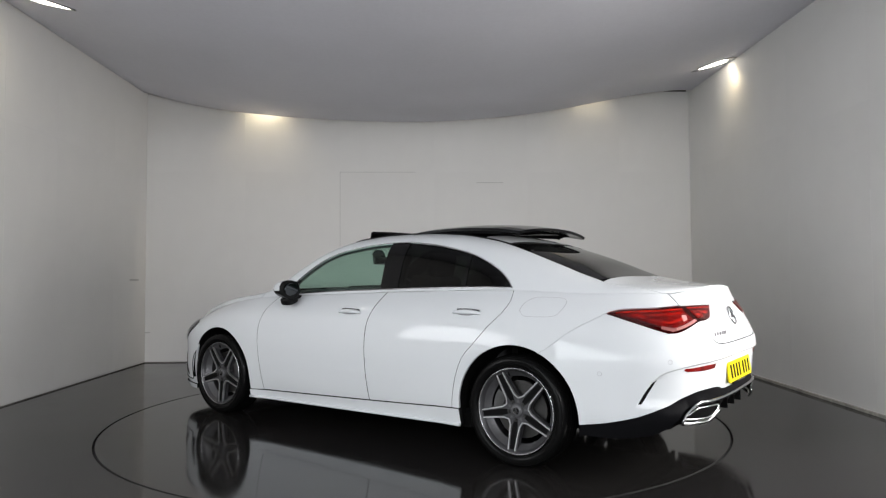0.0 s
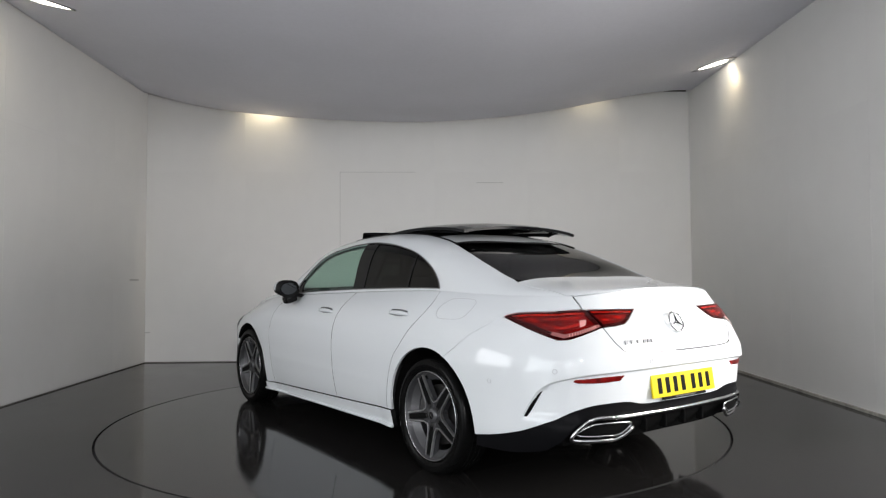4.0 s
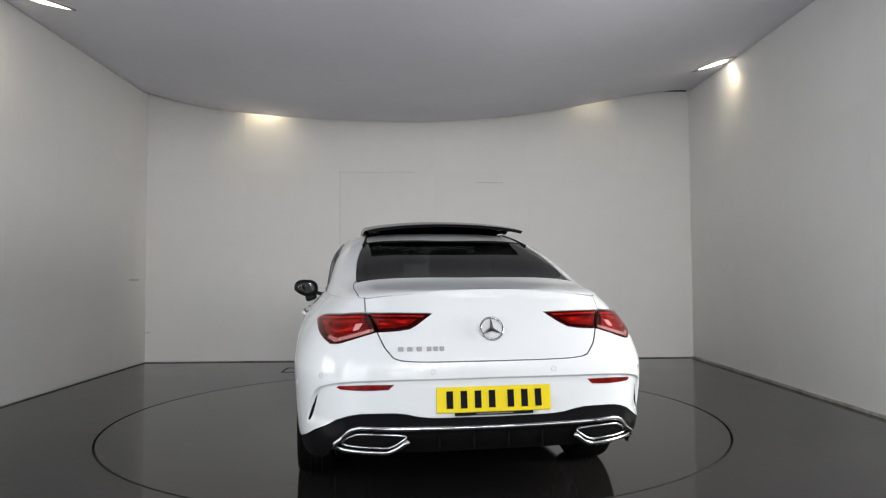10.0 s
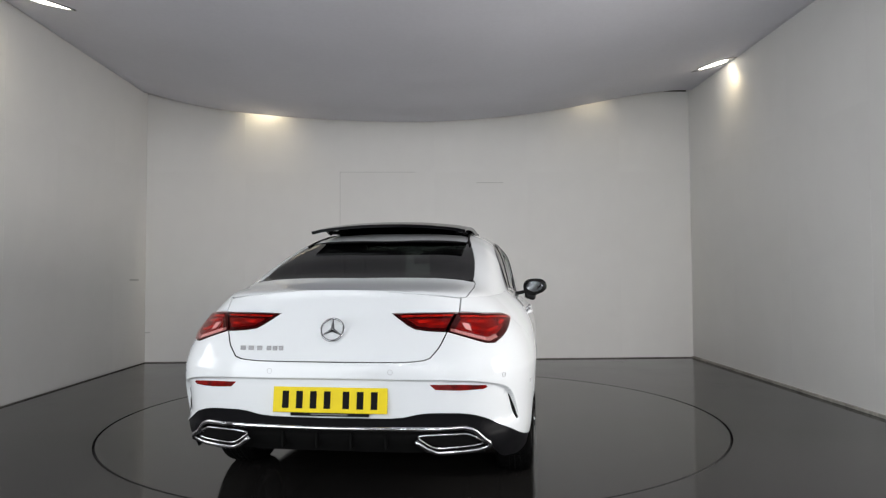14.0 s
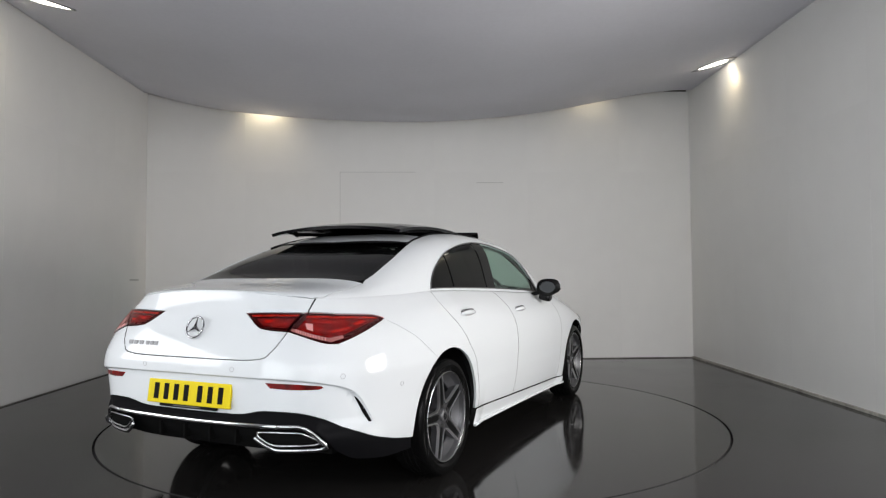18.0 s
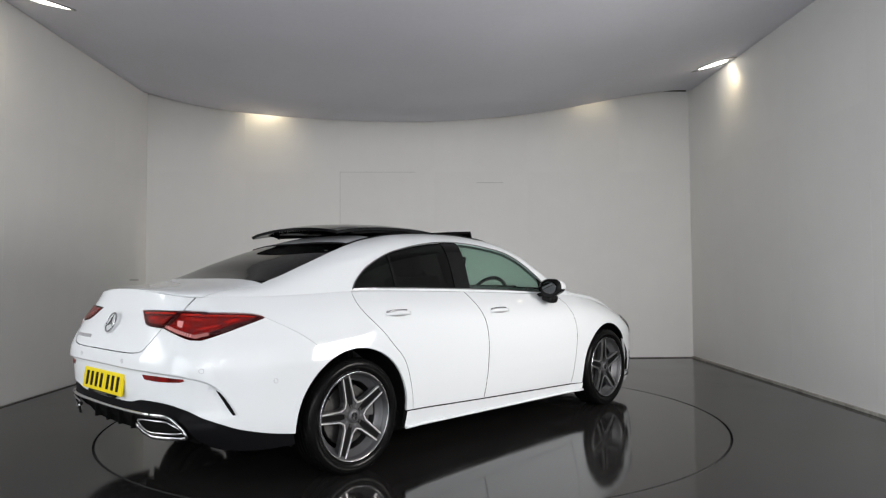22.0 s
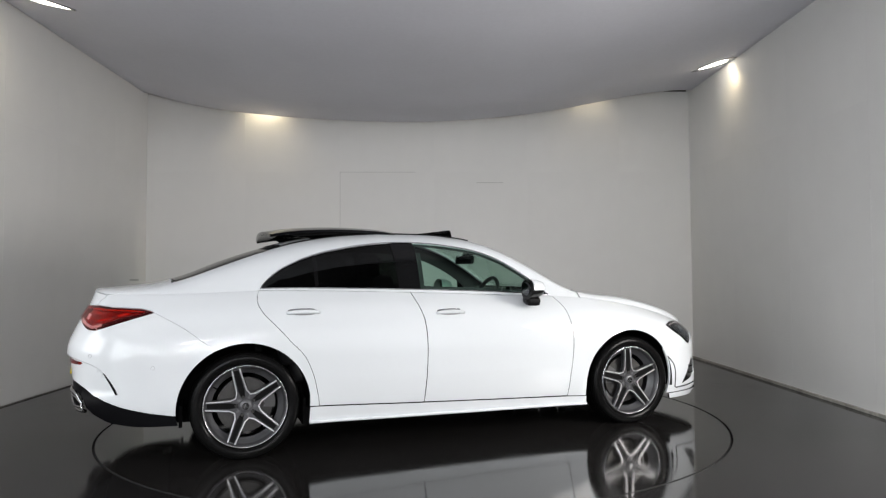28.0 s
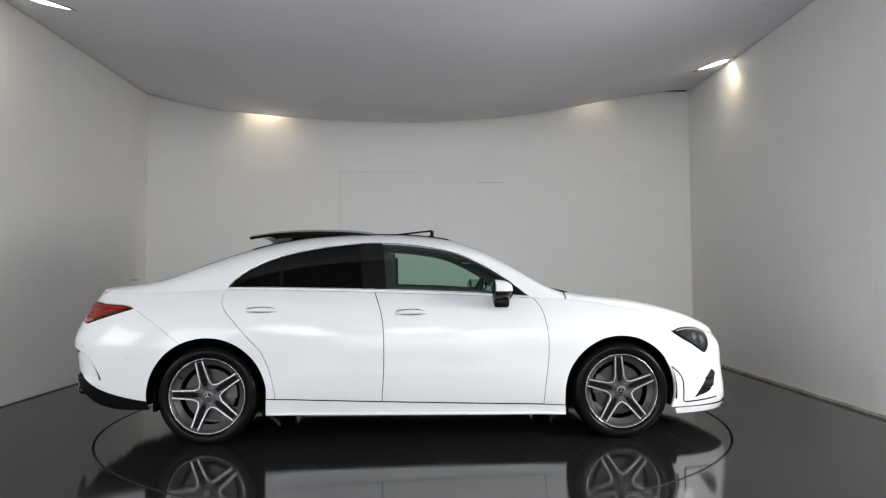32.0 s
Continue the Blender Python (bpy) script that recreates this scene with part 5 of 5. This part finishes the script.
# ---- the car: outside fittings ----
def door_mirror(sg):
    """The outside mirror on the right (1) or left (-1) door."""
    def shell(x0, x1, c, h, keep, grow=0.0):
        """Half a rounded shell: full size at x0, closing towards x1."""
        bm = bmesh.new()
        rings = []
        for i in range(13):
            t = i / 12 * math.pi / 2
            k, x = max(0.02, math.cos(t) ** 0.62), x0 + (x1 - x0) * math.sin(t)
            ring = []
            for j in range(36):
                a = 2 * math.pi * j / 36
                ca, sa = math.cos(a), math.sin(a)
                p = (abs(ca) ** 2.5 + abs(sa) ** 2.5) ** (-1 / 2.5)
                y, z = (h[0] + grow) * ca * p * k, (h[1] + grow) * sa * p * k
                # the lower outer corner is drawn up and in
                z += 0.30 * max(0.0, y) * (1 if z < 0 else 0.15) * min(1.0, abs(z) / h[1])
                ring.append(bm.verts.new((x - 0.10 * max(0.0, y) * (1 - k), -sg * (c[0] + y), c[1] + z)))
            rings.append(ring)
        for p, q in zip(rings, rings[1:]):
            for j in range(36):
                bm.faces.new((p[j], p[(j + 1) % 36], q[(j + 1) % 36], q[j]))
        bm.faces.new(rings[-1])
        bmesh.ops.recalc_face_normals(bm, faces=bm.faces)
        if keep:
            bmesh.ops.bisect_plane(bm, geom=bm.verts[:] + bm.edges[:] + bm.faces[:], plane_co=(0, 0, 0.986), plane_no=(0, 0, -keep), clear_outer=True)
        return bm
    c, h = (0.902, 0.990), (0.098, 0.070)
    cap = part("door_mirror", shell(0.510, 0.634, c, h, 1), PAINT, car, "white and black door mirror", smooth=True)
    part("mirror_base", shell(0.510, 0.628, c, h, -1, -0.001), MIRROR_BLACK, cap, "black lower half", smooth=True)
    part("mirror_housing", shell(0.514, 0.500, c, h, 0, 0.0005), MIRROR_BLACK, cap, "black rear rim", smooth=True)
    part("mirror_foot", box((0.562, -sg * 0.862, 0.914), (0.105, 0.095, 0.062), pose(0, 0, 0, sg * 18, 0, 0), 0.024), MIRROR_BLACK, cap)
    part("mirror_arm", box((0.60, -sg * 0.80, 0.945), (0.08, 0.13, 0.03), pose(0, 0, 0, sg * -12, 0, 0), 0.01), MIRROR_BLACK, cap)
    m = pose(0.4955, -sg * 0.898, 0.994, 0, -97, -sg * 5) @ Matrix.Diagonal((0.047, 0.072, 0.2, 1))
    bm = lathe([(0.0, 0.012), (0.92, 0.012), (0.98, 0.0), (0.98, -0.06)], 40, "Z")
    bm.transform(m)
    part("mirror_glass", bm, MIRROR, cap, "mirror glass", smooth=False)


def door_handle(sg, x0, x1, z, door):
    """A pull handle: a painted grip over a flat grey oval for the cup's shade, with a slim dark strip for metal blade
    and shadow gap on its upper half.
    """
    mid, half = (x0 + x1) / 2, (x1 - x0) / 2
    cup = [(mid + (half - 0.012) * math.cos(t), z + 0.004 + 0.021 * math.sin(t)) for t in np.linspace(0, 2 * math.pi, 30, endpoint=False)]
    # the cup's shade is a flat oval in grey, not a hollow
    skin("handle_shade", [(sg * sx(x, q), q) for x, q in cup], wrap, HANDLE_SHADE, door, "flat grey oval coloured for the shade in the handle's cup", lift=0.0012, flange=0.0, grid=0.03)
    def bow(k):
        return math.sin(math.pi * min(1, max(0, k))) ** 0.4
    rows = []
    for k in np.linspace(0.0, 1.0, 17):
        x, w = x0 + (x1 - x0) * k, 0.35 + 0.65 * bow(k)
        lift = 0.030 * bow(k) - 0.003
        rows.append([on_skin(sg * sx(x, z + dz * w), z + dz * w, lift + dl) for dz, dl in ((-0.015, -0.010), (-0.013, -0.001), (-0.005, 0.003), (0.004, 0.002), (0.008, -0.003), (0.008, -0.012))])
    bm = bmesh.new()
    vs = [[bm.verts.new(p) for p in r] for r in rows]
    for a, b in zip(vs, vs[1:]):
        for i in range(6):
            bm.faces.new((a[i], a[(i + 1) % 6], b[(i + 1) % 6], b[i]))
    bm.faces.new(vs[0]), bm.faces.new(vs[-1])
    bmesh.ops.recalc_face_normals(bm, faces=bm.faces)
    handle = part("door_handle", bm, PAINT, door, "white door handle with a metal blade", smooth=True)
    # dark strip serves as metal blade and as the shadow gap above the grip
    line = [on_skin(sg * sx(x, z + 0.011), z + 0.011, 0.030 * bow((x - x0) / (x1 - x0)) - 0.008) for x in np.linspace(x0 + 0.012, x1 - 0.045, 10)]
    part("blade_and_gap", tube(line, 0.0058, n=8, flat=0.8), WINDOW_TRIM, handle, "dark satin strip for the metal blade and the shadow gap", smooth=True)


def build_fittings():
    for i, sg in enumerate((1, -1)):
        door_mirror(sg)
        door_handle(sg, -1.128, -0.915, 0.864, doors["rear_door"][i])
        door_handle(sg, -0.148, 0.065, 0.842, doors["front_door"][i])
        # tail pipes and bright bar
        def loop(pts, lift):
            return [tuple(on_skin(sg * s, z, lift)) for s, z in on_tail(pts, 0.02)]
        part("tail_pipe", tube(loop([(0.40, 0.384), (0.45, 0.389), (0.55, 0.391), (0.615, 0.389), (0.65, 0.373), (0.682, 0.352), (0.68, 0.342), (0.64, 0.336), (0.55, 0.333), (0.48, 0.331), (0.44, 0.345), (0.40, 0.372), (0.396, 0.38)], 0.006), 0.006, closed=True, n=8), SATIN, car, "satin tail pipe surround", smooth=True)
        inner = on_tail([(0.41, 0.380), (0.615, 0.384), (0.672, 0.350), (0.66, 0.342), (0.48, 0.336), (0.41, 0.374)], 0.03)
        skin("pipe_opening", outline([(sg * s, z) for s, z in inner]), wrap, DARK, car, "black pipe opening", lift=0.001, flange=0.0)
        part("pipe_bracket", tube(loop([(0.50, 0.417), (0.60, 0.419), (0.635, 0.408), (0.668, 0.378), (0.697, 0.345), (0.70, 0.330), (0.685, 0.319), (0.60, 0.314), (0.475, 0.311), (0.44, 0.325), (0.385, 0.362)], 0.010), 0.0105, n=8, flat=0.7), SATIN, car, "satin pipe bracket", smooth=True)
        for s, z in ((sy(0.277, 0.666), 0.666), (sx(-2.215, 0.640), 0.640), (sx(-1.879, 0.568), 0.568)):
            p, q = on_skin(sg * s, z, 0.0008), on_skin(sg * s, z, 0.002)
            d = (q - p).normalized()
            u = d.cross(Vector((0, 0, 1))).normalized()
            v = d.cross(u)
            part("parking_sensor", tube([p + 0.011 * (math.cos(t) * u + math.sin(t) * v) for t in np.linspace(0, 2 * math.pi, 20, endpoint=False)], 0.0012, closed=True, n=5), SENSOR, car, "round parking sensor")
    pts = [tuple(Vector(wrap(s, z)) - Vector((0.006, 0, 0))) for s, z in [(sy(y, z), z) for y, z in curve([(-0.61, 0.418), (-0.38, 0.415), (0.0, 0.411), (0.38, 0.415), (0.61, 0.418)], 0.03)]]
    part("bumper_bar", tube(pts, 0.0100, n=8, flat=1.1), CHROME, car, "chrome bar along the bumper", smooth=True)
    # number plate, its writing as plain bars
    plate = box((0, 0, 0), (0.012, 0.524, 0.113), None, 0.004)
    tilt = pose(-2.374, 0.0, 0.538, 0, 8, 0)
    plate.transform(tilt)
    plate = part("number_plate", plate, YELLOW, car, "yellow rear plate with black bars")
    for k, y in enumerate((0.192, 0.128, 0.064, 0.0, -0.086, -0.15, -0.214)):
        bm = box((-0.007, y + 0.011, 0.0), (0.002, 0.030, 0.076))
        bm.transform(tilt)
        part("plate_bar", bm, INK, plate)
    bm = box((0.004, 0.0, -0.062), (0.014, 0.36, 0.018), None, 0.004)
    bm.transform(tilt)
    part("plate_holder", bm, PLASTIC, plate, "black plate holder")
    bm = box((-0.0045, 0.0, -0.0625), (0.002, 0.17, 0.006))
    bm.transform(tilt)
    part("plate_small_bar", bm, CALIPER, plate)
    # emblem and model badge as plain shapes
    m = pose(-2.335, 0, 0.846, 0, 22, 0)
    ring = [m @ Vector((-0.004, 0.052 * math.cos(t), 0.052 * math.sin(t))) for t in np.linspace(0, 2 * math.pi, 40, endpoint=False)]
    emblem = part("emblem", tube(ring, 0.005, closed=True, n=8), EMBLEM, car, "round chrome emblem", smooth=True)
    for k in range(3):
        t = radians(90 + 120 * k)
        bm = bmesh.new()
        u, w = Vector((0, math.cos(t), math.sin(t))), Vector((0, -math.sin(t), math.cos(t)))
        base, tip = [Vector((-0.004, 0, 0)) + w * 0.0095, Vector((-0.004, 0, 0)) - w * 0.0095], Vector((-0.004, 0, 0)) + u * 0.05
        ridge = Vector((-0.013, 0, 0))
        vs = [bm.verts.new(m @ p) for p in (base[0], base[1], tip + w * 0.0015, tip - w * 0.0015, ridge)]
        for q in ((0, 4, 2), (4, 3, 2), (4, 1, 3)):
            bm.faces.new([vs[i] for i in q])
        bmesh.ops.solidify(bm, geom=bm.faces[:], thickness=0.002)
        part("emblem_spoke", bm, EMBLEM, emblem)
    for k, y in enumerate((0.418, 0.378, 0.336, 0.292, 0.262, 0.234)):
        p = on_skin(-sy(y, 0.763), 0.763, 0.003)
        part("badge_bar", box(tuple(p), (0.005, 0.024 if k < 3 else 0.02, 0.020), pose(0, 0, 0, 0, 9, 6), 0.0015), BADGE, car, "small chrome badge bar")
    # fuel flap on the left
    flap = outline(on_side([(-1.378, 0.885), (-1.39, 0.925), (-1.44, 0.958), (-1.53, 0.962), (-1.62, 0.955), (-1.642, 0.93), (-1.62, 0.88), (-1.585, 0.858), (-1.48, 0.853), (-1.41, 0.857), (-1.378, 0.885)], 0.015))
    part("fuel_flap", tube([tuple(on_skin(-s, z, 0.0004)) for s, z in flap], 0.0012, closed=True, n=5), SENSOR, car, "seam of the fuel flap")
    # raised sunroof panel
    xs, ys = np.linspace(-1.19, -0.325, 14), np.linspace(-0.49, 0.49, 15)
    bm = bmesh.new()
    zc = spl([-1.19, -1.0, -0.72, -0.45, -0.325], [1.408, 1.436, 1.448, 1.440, 1.424])
    grid = []
    for x in xs:
        row = []
        for y in ys:
            e = min(1.0, (0.49 - abs(y)) / 0.03 + 0.35)
            bow = 0.03 * (1 - (y / 0.49) ** 2)
            row.append(bm.verts.new((x - bow * 0.7 * (1 if x < -0.7 else 0.3), y, zc(x) - 0.034 * (abs(y) / 0.49) ** 2.2 - 0.006 * (1 - e))))
        grid.append(row)
    for a, b in zip(grid, grid[1:]):
        for j in range(len(ys) - 1):
            bm.faces.new((a[j], a[j + 1], b[j + 1], b[j]))
    bmesh.ops.recalc_face_normals(bm, faces=bm.faces)
    if sum(f.normal.z for f in bm.faces) < 0:
        bmesh.ops.reverse_faces(bm, faces=bm.faces)
    bmesh.ops.extrude_face_region(bm, geom=bm.faces[:])
    for v in {v for row in grid for v in row}:
        v.co.z -= 0.018
        v.co.x = v.co.x * 0.985 - 0.011
        v.co.y *= 0.985
    bmesh.ops.recalc_face_normals(bm, faces=bm.faces)
    roof = part("sunroof_panel", bm, ROOF_GLASS, car, "raised black glass sunroof panel", smooth=False)
    for y in (-0.43, 0.43):
        part("panel_arm", tube([(-0.42, y, 1.385), (-0.7, y, 1.388), (-1.0, y, 1.368), (-1.07, y, 1.385)], 0.007, n=6), PLASTIC, roof, "black lifting arm")
        part("panel_side", prism([(-0.38, 1.386), (-0.72, 1.400), (-1.0, 1.388), (-1.10, 1.380), (-1.06, 1.374), (-0.95, 1.372), (-0.4, 1.376)], y - 0.005, y + 0.005, None, "y"), DARK, roof, "black side of the lifting frame")
        part("panel_foot", box((-1.02, y * 0.97, 1.378), (0.05, 0.02, 0.03), pose(0, 0, 0, 0, 28, 0), 0.008), DARK, roof)
    # wind deflector in front of the opening
    bar = [(0.10 + 0.035 * (1 - (y / 0.455) ** 2), y, 1.413 + 0.012 * (1 - (y / 0.455) ** 2)) for y in np.linspace(-0.455, 0.455, 15)]
    defl = part("wind_deflector", tube(bar, 0.009, n=8), PLASTIC, car, "black raised wind deflector", smooth=True)
    bm = bmesh.new()
    hi, lo = [bm.verts.new(p) for p in bar], [bm.verts.new((x + 0.012, y, z - 0.05)) for x, y, z in bar]
    for i in range(len(bar) - 1):
        bm.faces.new((hi[i], hi[i + 1], lo[i + 1], lo[i]))
    bmesh.ops.solidify(bm, geom=bm.faces[:], thickness=0.004)
    part("deflector_net", bm, DARK, defl, "black net")
    for y in (-0.455, 0.455):
        part("deflector_arm", tube([(0.105, y, 1.413), (0.04, y, 1.407), (-0.14, y, 1.386)], 0.0065, n=6), DARK, defl)
        part("deflector_post", tube([(0.105, y, 1.413), (0.115, y, 1.37)], 0.007, n=6), DARK, defl)
    # wipers at the foot of the windscreen
    part("scuttle", tube([(0.985, -0.66, 0.945), (1.05, -0.4, 0.962), (1.075, 0.0, 0.966), (1.05, 0.4, 0.962), (0.985, 0.66, 0.945)], 0.022, n=8), PLASTIC, car, "black scuttle with wipers", smooth=True)
    for y in (-0.55, 0.05):
        part("wiper", tube([(1.08, y, 0.968), (1.04, y + 0.2, 0.980), (1.0, y + 0.5, 0.985)], 0.006, n=6), PLASTIC, car, "black wiper")


build_shell()
build_inside()
build_fittings()


# ---- what moves ----
def motions():
    rows, disc = [], []
    for i in range(33):
        a = math.radians(141.852 - 4.41356 * i)
        x, y = -0.0132 * math.cos(a) + 0.0205 * math.sin(a), -0.0132 * math.sin(a) - 0.0205 * math.cos(a)
        rows.append((float(i), pose(x, y, 0, 0, 0, math.degrees(a))))
        disc.append((float(i), pose(0, 0, 0, 0, 0, math.degrees(a))))
    walk(car, rows)
    walk(turntable, disc)


motions()
